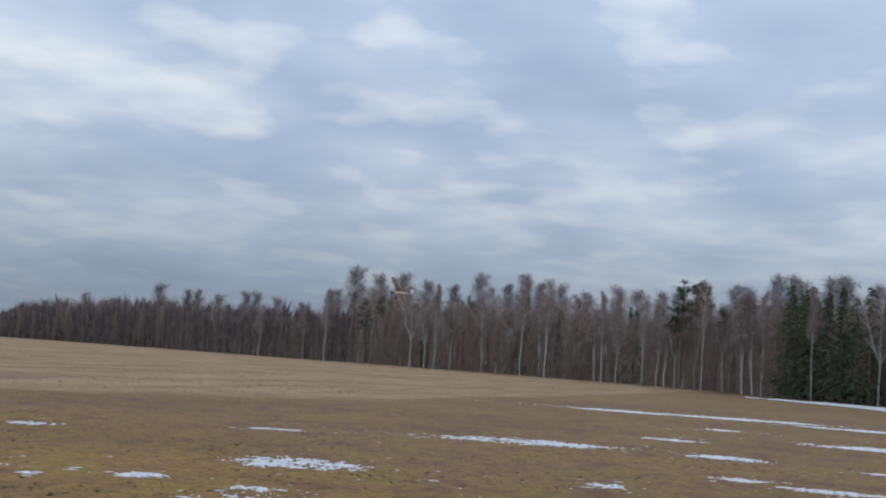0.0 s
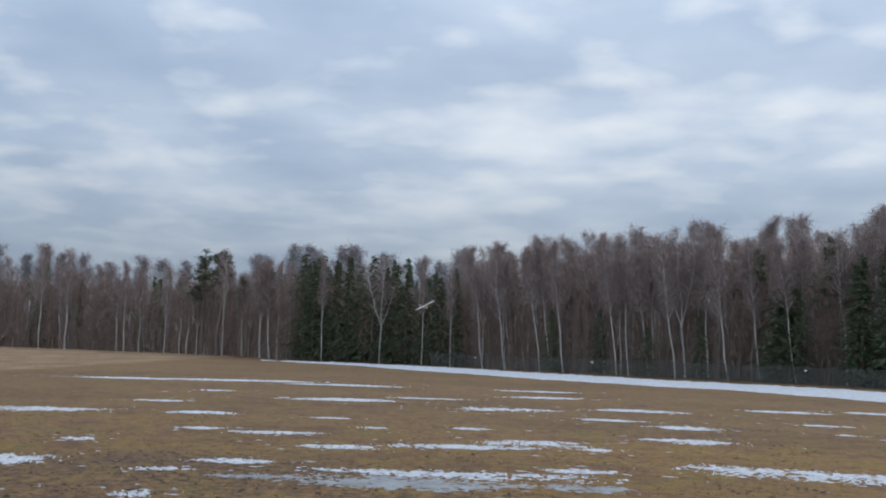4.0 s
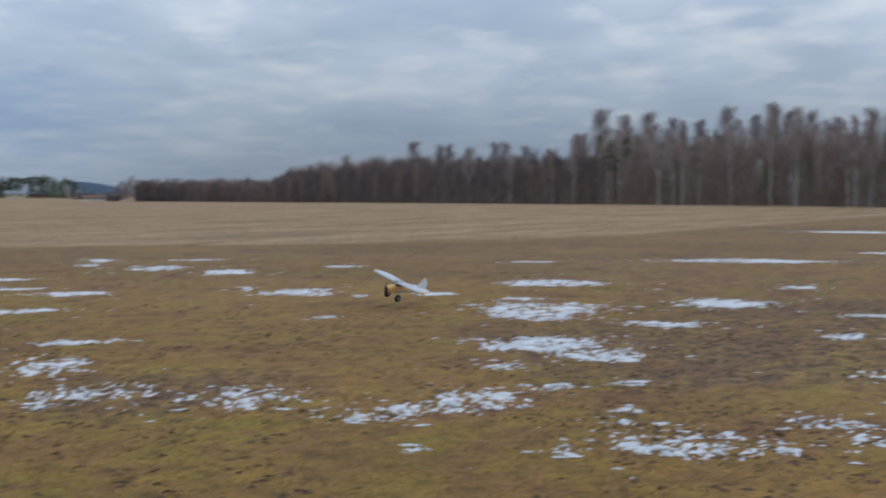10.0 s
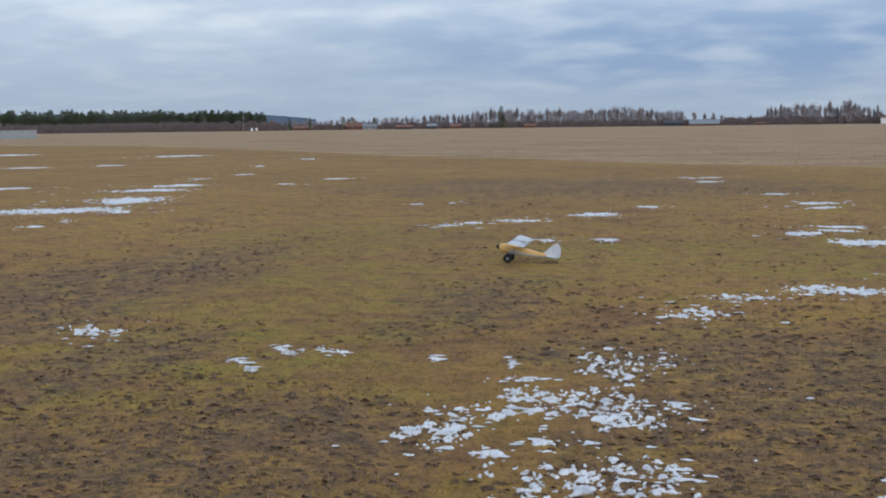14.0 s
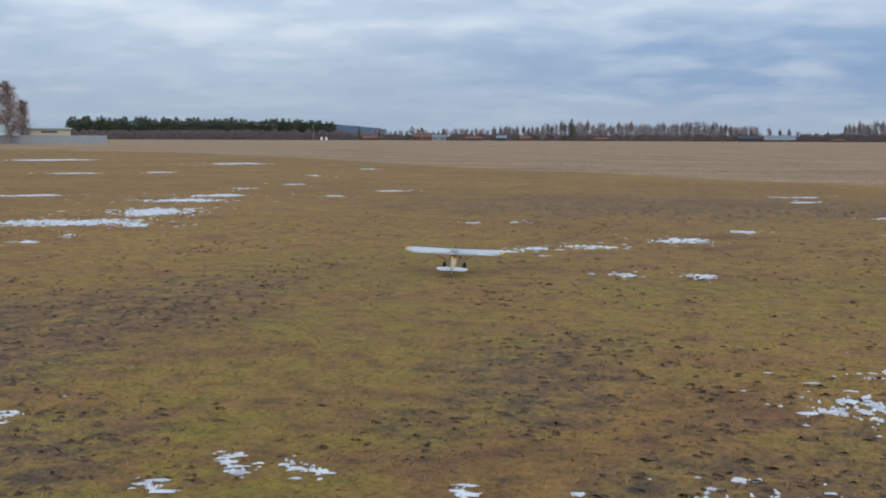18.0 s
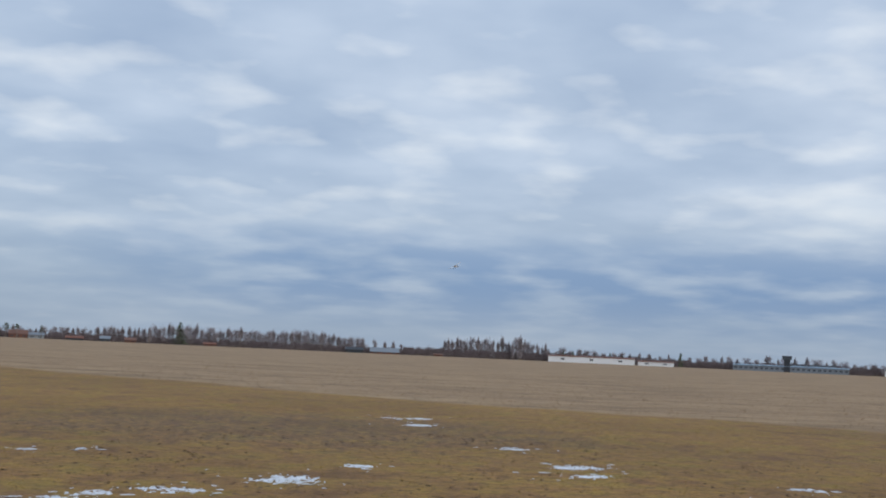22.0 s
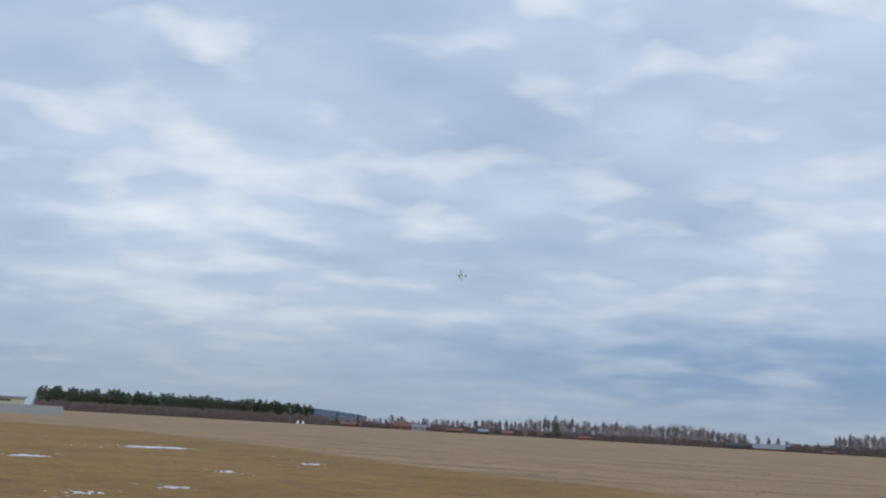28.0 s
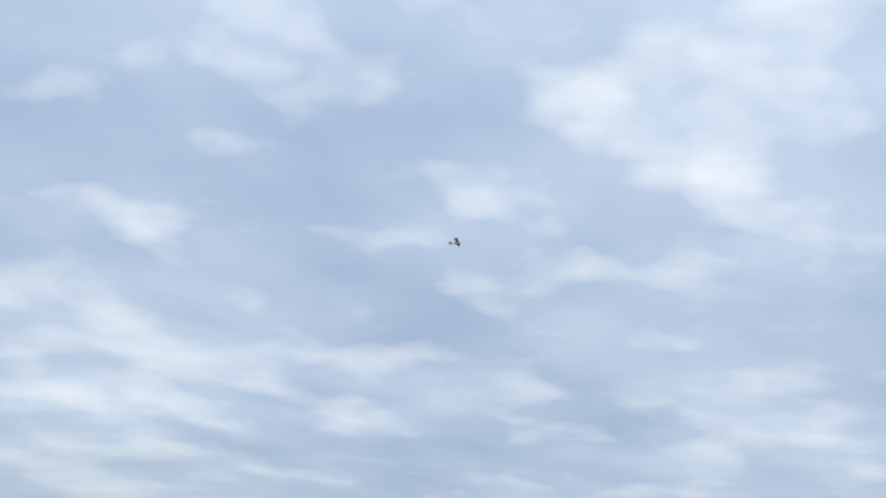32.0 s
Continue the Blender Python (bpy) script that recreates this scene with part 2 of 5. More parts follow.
M_CLOD = simple("dark soil clods", (0.065, 0.038, 0.022), (0.155, 0.095, 0.055), 6.0, 0.95, per="island")
M_HAY = simple("dry hay blades", (0.27, 0.168, 0.094), (0.36, 0.234, 0.132), 0.4, 0.9, bump=0, per="island")
M_FOAMW = simple("white foam", (0.50, 0.53, 0.57), (0.60, 0.63, 0.67), 5.0, 0.45, bump=0.03)
M_FOAMY = simple("yellow foam", (0.70, 0.41, 0.13), (0.80, 0.51, 0.20), 5.0, 0.42, bump=0.03)
M_RUBBER = simple("black rubber", (0.010, 0.010, 0.010), (0.028, 0.028, 0.028), 20.0, 0.8)
M_DARK = simple("black plastic", (0.012, 0.012, 0.013), (0.03, 0.03, 0.032), 10.0, 0.4)
M_CONCRETE = simple("grey concrete", (0.26, 0.28, 0.30), (0.36, 0.38, 0.40), 2.5, 0.9)
M_STEEL = simple("grey steel", (0.25, 0.26, 0.27), (0.42, 0.43, 0.44), 6.0, 0.4, 0.8)


# ---- the ground: a level field ----
def edge_range(heading):
    """How far off the field ends, by heading."""
    return float(np.interp(heading, (-60, 41, 44, 50, 56, 65, 78, 84, 87, 90, 93, 96, 101, 107, 112, 116, 130), (600, 600, 300, 260, 230, 194, 158, 140, 124, 119, 115, 110, 100, 92, 88, 84, 80)))


def height(x, y):
    """A level airfield with shallow swells."""
    near = math.hypot(x, y)
    return 0.035 * noise.noise(Vector((x * 0.11, y * 0.11, 5.0))) * min(near / 12, 1.0) + 0.012 * noise.noise(Vector((x * 0.6, y * 0.6, 1.0)))


DRY_X = (-140, -58, -31, -15, -7.5, -1, 3, 12, 22, 30, 36, 46, 60, 80, 110, 140)
DRY_Y = (160, 117, 88.6, 67, 62, 54, 50.5, 46.5, 38.4, 31, 23.5, 18.2, 17.5, 16, 15, 14)


def dryness(x, y):
    d = y - float(np.interp(x, DRY_X, DRY_Y)) + 0.9 * noise.noise(Vector((x * 0.25, y * 0.25, 3.0))) + 0.5 * noise.noise(Vector((x * 0.9, y * 0.9, 3.0)))
    return min(max(0.5 + d / 0.9, 0.0), 1.0)


# worn dark spots and lush green spots on the turf: x, y, reach across, reach along
CHURNED = ((1.5, 6.2, 1.6, 1.5), (2.8, 7.0, 1.0, 0.5), (-2.6, 5.4, 1.0, 1.1), (1.3, 7.3, 1.0, 2.0), (0.9, 8.8, 0.7, 0.9), (-6.5, 12.0, 1.1, 3.3), (-1.9, 11.1, 0.6, 1.4), (-0.2, 8.8, 0.7, 1.0), (-4.3, 8.1, 0.5, 1.0), (17.8, 2.2, 2.2, 2.7), (12.1, 3.4, 1.5, 1.3), (14.3, -0.7, 2.1, 1.4), (13.8, 3.1, 1.4, 3.1), (8.2, 7.3, 1.1, 0.9), (-2.4, 32.5, 5.7, 1.9), (-2.3, 34.5, 4.8, 4.4))
LUSH = ((-4.0, 9.4, 1.4, 2.8), (-3.8, 12.6, 1.5, 1.6), (-3.4, 7.6, 0.7, 0.8), (-3.0, 9.5, 1.0, 2.6), (-5.4, 18.6, 1.6, 2.4), (2.8, 8.4, 1.5, 0.7), (4.6, 5.3, 0.9, 1.3), (6.7, 5.5, 0.9, 0.7), (13.1, -2.1, 0.4, 0.7), (-1.3, 13.7, 0.8, 1.1), (-0.2, 16.0, 2.2, 1.9), (1.8, 15.8, 2.2, 2.3), (7.1, 4.1, 0.8, 0.5), (11.0, 16.7, 2.8, 2.4))


def spots(x, y, places):
    v = 0.0
    for cx, cy, a, c in places:
        d = ((x - cx) / a) ** 2 + ((y - cy) / c) ** 2
        if d < 3:
            v = max(v, 1 - d / 3)
    if v:
        v += 0.55 * noise.noise(Vector((x * 0.8, y * 0.8, 7.0))) + 0.35 * noise.noise(Vector((x * 2.2, y * 2.2, 2.0)))
    return min(max(v * 1.3 - 0.1, 0.0), 1.0)


def part(name, bm, material, parent=None, label="", smooth=False):
    """Links a bmesh, or (vertices, faces), as one mesh object under a thing."""
    me = bpy.data.meshes.new(name)
    if isinstance(bm, tuple):
        me.from_pydata(bm[0], [], bm[1])
    else:
        bm.to_mesh(me)
        bm.free()
    me.materials.append(material)
    if smooth:
        me.polygons.foreach_set("use_smooth", [True] * len(me.polygons))
    ob = new(name, me)
    ob.parent = parent
    if label:
        tagged(ob, label)
    return ob


def build_ground():
    radii = [0.0]
    while radii[-1] < 150:
        radii.append(radii[-1] + max(0.25, radii[-1] * 0.011))
    radii += [170, 200, 250, 320, 420, 560, 800, 1200, 1800, 2600, 4000]
    headings = [-180 + 1.5 * i for i in range(80)] + [-60 + 0.75 * i for i in range(240)] + [120 + 1.5 * i for i in range(40)]
    verts, faces, dry, churn, lush, thatch = [], [], [], [], [], []
    n = len(headings)
    for r in radii:
        for h in headings:
            x, y = r * math.sin(radians(h)), r * math.cos(radians(h))
            z = height(x, y)
            verts.append((x, y, z))
            dry.append(dryness(x, y))
            near = r < 60
            churn.append(spots(x, y, CHURNED) if near else 0.0)
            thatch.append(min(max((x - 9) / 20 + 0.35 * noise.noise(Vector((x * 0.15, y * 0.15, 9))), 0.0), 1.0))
            lush.append(spots(x, y, LUSH) if near else 0.0)
    for i in range(len(radii) - 1):
        for j in range(n):
            a, b = i * n + j, i * n + (j + 1) % n
            faces.append((a, b, b + n, a + n))
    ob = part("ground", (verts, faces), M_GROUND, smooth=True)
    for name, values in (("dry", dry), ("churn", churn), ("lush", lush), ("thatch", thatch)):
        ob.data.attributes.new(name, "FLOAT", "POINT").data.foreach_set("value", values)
    tagged(ob, "mown brown-green winter grass running into dry tan hay", "field", kind="structure")


build_ground()


# ---- trees ----
class Soup:
    """Loose triangles and tubes that become one mesh."""

    def __init__(self):
        self.v, self.f = [], []

    def tube(self, pts, radii, sides=5):
        base = len(self.v)
        for i, (p, r) in enumerate(zip(pts, radii)):
            d = (pts[min(i + 1, len(pts) - 1)] - pts[max(i - 1, 0)]).normalized()
            u = d.orthogonal().normalized()
            w = d.cross(u)
            for s in range(sides):
                a = 2 * math.pi * s / sides
                self.v.append(tuple(p + r * (math.cos(a) * u + math.sin(a) * w)))
        for i in range(len(pts) - 1):
            for s in range(sides):
                a, b = base + i * sides + s, base + i * sides + (s + 1) % sides
                self.f.append((a, b, b + sides, a + sides))

    def blade(self, p, d, length, width, side):
        base = len(self.v)
        w = side * (width / 2)
        self.v += [tuple(p - w), tuple(p + w), tuple(p + d * length)]
        self.f.append((base, base + 1, base + 2))

    def data(self):
        return self.v, self.f


def rand_dir(rng, lift=0.0):
    d = Vector((rng.gauss(0, 1), rng.gauss(0, 1), rng.gauss(0, 1) * 0.6 + lift))
    return d.normalized()


def trunk_points(rng, h, lean, n=7):
    ax, ay = rng.uniform(-lean, lean), rng.uniform(-lean, lean)
    return [Vector((ax * h * t + 0.012 * h * rng.uniform(-1, 1) * (0 < t < 1), ay * h * t + 0.012 * h * rng.uniform(-1, 1) * (0 < t < 1), h * t)) for t in (i / (n - 1) for i in range(n))]


def along(pts, t):
    s = t * (len(pts) - 1)
    i = min(int(s), len(pts) - 2)
    return pts[i].lerp(pts[i + 1], s - i)


def bare_tree(seed, bark, twig, crown_from, spread, limbs, twigs, girth=0.011, droop=0.25, name="birch_tree", label="", forked=False, stout=1.0):
    """A leafless tree one metre high, to be scaled: trunk, limbs, fine twigs."""
    rng = random.Random(seed)
    wood, fine = Soup(), Soup()
    pts = trunk_points(rng, 1.0, 0.04)
    wood.tube(pts, [girth * (1 - 0.85 * t / 6) for t in range(7)], 6)
    stems = [pts]
    if forked:
        for s in (-1, 1):
            p0 = along(pts, 0.35)
            q = [p0 + Vector((s * 0.16 * t ** 0.8, rng.uniform(-0.05, 0.05) * t, 0.55 * t)) for t in (0, 0.3, 0.6, 1.0)]
            wood.tube(q, [girth * 0.6, girth * 0.5, girth * 0.35, girth * 0.1], 5)
            stems.append(q)
    tips = []
    for i in range(limbs):
        t = crown_from + (0.98 - crown_from) * ((i + rng.random()) / limbs)
        p = along(stems[i % len(stems)], min(t, 0.97))
        a = rng.uniform(0, 2 * math.pi)
        reach = spread * (1.15 - t) ** 0.6 * rng.uniform(0.6, 1.15)
        out = Vector((math.cos(a), math.sin(a), rng.uniform(0.7, 1.5))).normalized()
        q = [p, p + out * reach * 0.5, p + out * reach * 0.9 + Vector((0, 0, reach * 0.05))]
        wood.tube(q, [girth * 0.32, girth * 0.2, girth * 0.06], 3)
        tips.append((q, reach))
    for i in range(twigs):
        q, reach = tips[rng.randrange(len(tips))]
        p = along(q, rng.uniform(0.15, 1.0)) + rand_dir(rng) * reach * 0.42 * rng.random()
        d = (rand_dir(rng, 0.35) + Vector((0, 0, -droop * rng.random()))).normalized()
        fine.blade(p, d, rng.uniform(0.03, 0.08), stout * rng.uniform(0.0014, 0.0030), rand_dir(rng))
    root = new(name)
    part("trunk", wood.data(), bark, root, smooth=True)
    part("crown", fine.data(), twig, root)
    return tagged(root, label, "tree")


def spruce_tree(seed, needle, width=0.16, name="spruce_tree", label="", rows=34, start=0.06):
    rng = random.Random(seed)
    wood, fine = Soup(), Soup()
    pts = [Vector((0, 0, t)) for t in (0, 0.3, 0.6, 0.97)]
    wood.tube(pts, [0.014, 0.011, 0.007, 0.002], 6)
    for i in range(rows):
        t = start + (1 - start) * i / rows
        reach = width * (1.02 - t) ** 0.65 * rng.uniform(0.8, 1.15)
        for b in range(9):
            a = rng.uniform(0, 2 * math.pi)
            out = Vector((math.cos(a), math.sin(a), 0))
            r = reach * rng.uniform(0.65, 1.15)
            p = Vector((0, 0, t + rng.uniform(-0.015, 0.015)))
            for s in range(8):
                u = (s + 0.7) / 8
                c = p + out * r * u + Vector((0, 0, -0.35 * r * u * u))
                for side in (-1, 1):
                    d = (out * 0.55 + side * out.cross(Vector((0, 0, 1))) * rng.uniform(0.3, 0.9) + Vector((0, 0, rng.uniform(-0.7, 0.1)))).normalized()
                    fine.blade(c, d, rng.uniform(0.018, 0.036) * (1.25 - 0.6 * t), rng.uniform(0.006, 0.012), rand_dir(rng))
    fine.blade(Vector((0, 0, 0.96)), Vector((0, 0, 1)), 0.05, 0.01, Vector((1, 0, 0)))
    root = new(name)
    part("trunk", wood.data(), M_BARK, root, smooth=True)
    part("crown", fine.data(), needle, root)
    return tagged(root, label, "tree")


def pine_tree(seed, name="pine_tree", label="", start=0.5):
    rng = random.Random(seed)
    wood, fine = Soup(), Soup()
    pts = trunk_points(rng, 0.95, 0.03)
    wood.tube(pts, [0.015 * (1 - 0.8 * t / 6) for t in range(7)], 6)
    for i in range(34):
        t = start + (0.98 - start) * rng.random()
        p = along(pts, t)
        a = rng.uniform(0, 2 * math.pi)
        r = 0.15 * (1.25 - t) * rng.uniform(0.7, 1.3)
        out = Vector((math.cos(a), math.sin(a), rng.uniform(-0.1, 0.6))).normalized()
        wood.tube([p, p + out * r], [0.004, 0.001], 3)
        for s in range(60):
            c = p + out * r * rng.uniform(0.45, 1.15) + rand_dir(rng) * 0.035 * rng.random()
            fine.blade(c, rand_dir(rng, 0.3), rng.uniform(0.015, 0.035), rng.uniform(0.006, 0.012), rand_dir(rng))
    root = new(name)
    part("trunk", wood.data(), M_BARK, root, smooth=True)
    part("crown", fine.data(), M_PINE, root)
    return tagged(root, label, "tree")


def skyline_tree(seed, width, clear, round_top):
    """A bare tree far off: a few forked stems and a full crown of fine twigs."""
    rng = random.Random(seed)
    wood, fine = Soup(), Soup()
    for i in range(6):
        a = rng.uniform(0, 2 * math.pi)
        far = width * rng.uniform(0.2, 0.8)
        top = Vector((math.cos(a) * far, math.sin(a) * far, rng.uniform(0.65, 0.9)))
        wood.tube([Vector((0, 0, 0)), Vector((top.x * 0.25, top.y * 0.25, 0.3)), top], [0.018, 0.012, 0.003], 4)
    clumps = []
    for i in range(16):
        z = rng.uniform(clear + 0.06, 0.84)
        far = width * 0.75 * rng.random() * (1.15 - 0.75 * z)
        a = rng.uniform(0, 2 * math.pi)
        clumps.append((Vector((far * math.cos(a), far * math.sin(a), z)), width * rng.uniform(0.25, 0.5) * (1.2 - 0.6 * z), rng.uniform(0.10, 0.2)))
    clumps.append((Vector((0, 0, clear + 0.08)), width * 0.75, 0.22))
    for i in range(3200):
        c, wide, tall = rng.choice(clumps)
        d = rand_dir(rng)
        g = rng.random() ** 0.45
        p = c + Vector((d.x * wide * g, d.y * wide * g, d.z * tall * g * round_top))
        if p.z < 0.02:
            continue
        fine.blade(p, (Vector((d.x * 0.4, d.y * 0.4, 0.8)) + rand_dir(rng) * 0.4).normalized(), rng.uniform(0.05, 0.13), rng.uniform(0.005, 0.012), rand_dir(rng))
    root = new("far_tree")
    part("trunk", wood.data(), M_BARK, root, smooth=True)
    # the crown's colour carries the painted haze
    part("crown", fine.data(), M_HAZETWIG, root)
    return tagged(root, "small bare grey-brown tree on the skyline, paled for haze", "tree")


BIRCHES = [bare_tree(10 + i, M_BIRCH, M_TWIG, (0.40, 0.36, 0.5, 0.45)[i], (0.26, 0.3, 0.2, 0.24)[i], 44, 4200, 0.0082, 0.3, "birch_tree",
                     "tall bare birch with white bark at the wood's edge", i == 1) for i in range(4)]
ALDERS = [bare_tree(30 + i, M_BARK, M_BRUSH, 0.12, (0.22, 0.26, 0.18)[i], 50, 4200, 0.007, 0.0, "alder_tree", "bare dark alder with dense brown twigs") for i in range(3)]
SPRUCES = [spruce_tree(50 + i, M_NEEDLE, (0.15, 0.19, 0.125)[i], label="dark green spruce standing among bare trees") for i in range(3)]
PINES = [pine_tree(70 + i, label="pine with a high green crown and bare trunk", start=(0.5, 0.66)[i]) for i in range(2)]
FAR_BARE = [skyline_tree(90 + i, *shape) for i, shape in enumerate(((0.40, 0.12, 1.3), (0.26, 0.10, 1.6), (0.50, 0.10, 1.1), (0.33, 0.08, 1.5), (0.22, 0.10, 1.6)))]
BROAD = [bare_tree(97 + i, M_BARK, M_BRUSH, 0.06, 0.36, 60, 9000, 0.016, 0.0, "broad_tree", "broad bare brown tree beside the concrete wall", stout=2.6) for i in range(2)]
# deeper birches: crowns in the twig colour paled for haze
HAZY = [bare_tree(120 + i, M_BIRCH, M_HAZETWIG, 0.5, (0.30, 0.24)[i], 46, 4600, 0.007, 0.1, "birch_tree", "tall birch standing deeper in the wood, greyed for haze", stout=1.2) for i in range(2)]
MODELS = HAZY + BROAD + BIRCHES + ALDERS + SPRUCES + PINES + FAR_BARE
USED = set()


def plant(model, heading, rng_m, high, wide=1.0, turn=0.0, group="", label="", lean=0.0):
    """Stands a tree, high metres tall, at a heading and range from the pilot's stand."""
    x, y = rng_m * math.sin(radians(heading)), rng_m * math.cos(radians(heading))
    m = Matrix.LocRotScale((x, y, height(x, y) - 0.03), Euler((0, 0, radians(turn))), (high * wide, high * wide, high))
    if lean:
        tip = Matrix.Translation(m.translation) @ Matrix.Rotation(radians(-lean), 4, Vector((math.sin(radians(heading)), math.cos(radians(heading)), 0)))
        m = tip @ Matrix.Translation(-m.translation) @ m
    if model in USED:
        ob = model.copy()
        scene.collection.objects.link(ob)
        for c in model.children:
            k = c.copy()
            scene.collection.objects.link(k)
            k.parent = ob
    else:
        ob = model
        USED.add(model)
    ob.matrix_basis = m
    return tagged(ob, label, group=group)


TOP_H = (45.0, 48.9, 51.6, 52.6, 55.1, 57.6, 59.7, 62.8, 65.8, 67.1, 68.8, 70.6, 72.1, 73.1, 74.9, 77.0, 78.9, 81.7, 84.6, 86.2, 87.8, 92.8, 94.3, 95.2, 96.4, 98.2, 98.6, 101.5, 104.2, 106.8, 110.3, 112.5, 114.5, 115.5)
TOP_Z = (6.5, 6.4, 6.1, 9.7, 11.5, 11.7, 10.3, 10.0, 9.2, 13.8, 14.1, 12.6, 11.4, 13.8, 12.8, 13.0, 11.7, 11.0, 11.3, 11.2, 11.8, 10.9, 9.3, 10.7, 11.4, 11.3, 12.0, 11.6, 11.6, 11.8, 11.8, 11.6, 11.8, 12.2)


def forest():
    rng = random.Random(5)
    h = 48.0
    while h < 122:
        top = float(np.interp(h, TOP_H, TOP_Z))
        edge = edge_range(h)
        low = h < 67
        conifers = 87 < h < 94.8
        for row in range(2 if low else 4):
            a = h + rng.uniform(-0.35, 0.35)
            r = edge + 1.5 + row * 5.0 + rng.uniform(0, 3.5)
            roll = rng.random()
            size = top * rng.uniform(0.86, 1.04) * (0.88 if h < 58 else 0.96) * (r / edge)
            if conifers and roll < 0.3:
                plant(rng.choice(SPRUCES), a, r + 2, size * rng.uniform(0.85, 1.03), 1.0, rng.uniform(0, 360), "trees of the wood")
            elif not low and roll < (0.17 if h < 87 else 0.06 if h < 96 else 0.015):
                plant(rng.choice(PINES + SPRUCES), a, r + 3, size * rng.uniform(0.78, 0.95), 1.0, rng.uniform(0, 360), "trees of the wood")
            elif roll < (0.2 if low else 0.62):
                plant(rng.choice(BIRCHES), a, r, size * (0.90 if h < 87 else 0.8 if conifers else 1.0), rng.uniform(1.0, 1.35) if h < 87 else rng.uniform(0.75, 1.0), rng.uniform(0, 360), "trees of the wood", lean=rng.uniform(0, 8) if h > 95 else rng.uniform(-3, 3))
            else:
                plant(rng.choice(ALDERS), a, r, size * (rng.uniform(0.6, 0.82) if h < 95 else rng.uniform(0.72, 0.95)), rng.uniform(0.9, 1.25), rng.uniform(0, 360), "trees of the wood")
        h += (0.75 if low else 0.62) * rng.uniform(0.8, 1.2)

    h = 58.5
    while h < 96:
        top = float(np.interp(h, TOP_H, TOP_Z))
        r = edge_range(h) + rng.uniform(20, 30)
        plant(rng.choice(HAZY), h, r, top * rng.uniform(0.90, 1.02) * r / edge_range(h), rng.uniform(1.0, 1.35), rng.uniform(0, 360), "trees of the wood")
        h += (0.9 if h < 86 else 1.3) * rng.uniform(0.5, 1.5)


forest()


def thicket():
    """The tangle of stems and brush that fills the wood."""
    rng = random.Random(8)
    stems, twigs = Soup(), Soup()
    for i in range(7000):
        h = rng.uniform(47.5, 122)
        top = float(np.interp(h, TOP_H, TOP_Z))
        r = edge_range(h) + 3 + 22 * rng.random() ** 1.2
        x, y = r * math.sin(radians(h)), r * math.cos(radians(h))
        p = Vector((x, y, height(x, y) - 0.1))
        tall = top * rng.uniform(0.4, 0.9)
        side = Vector((math.cos(radians(h)), -math.sin(radians(h)), 0))
        stems.blade(p, (Vector((0, 0, 1)) + side * rng.uniform(-0.08, 0.08)).normalized(), tall, rng.uniform(0.07, 0.2), side)
    for i in range(250000):
        h = rng.uniform(47.5, 122)
        top = float(np.interp(h, TOP_H, TOP_Z))
        r = edge_range(h) + 1.0 + 16 * rng.random()
        x, y = r * math.sin(radians(h)), r * math.cos(radians(h))
        z = top * ((0.88 if h > 95.5 else 0.72) + 0.14 * noise.noise(Vector((h * 1.7, r * 0.2, 0)))) * rng.random() ** 0.95
        p = Vector((x, y, height(x, y) + z - 0.1))
        side = Vector((math.cos(radians(h)), -math.sin(radians(h)), 0))
        twigs.blade(p, rand_dir(rng, 1.2), rng.uniform(0.3, 1.0), rng.uniform(0.015, 0.045), side)
    tagged(part("thicket_stems", stems.data(), M_BARK), "dark bare stems deep in the wood", "brush", kind="stuff")
    tagged(part("thicket", twigs.data(), M_BRUSH), "brown leafless undergrowth along the wood's edge", "brush", kind="stuff")


thicket()


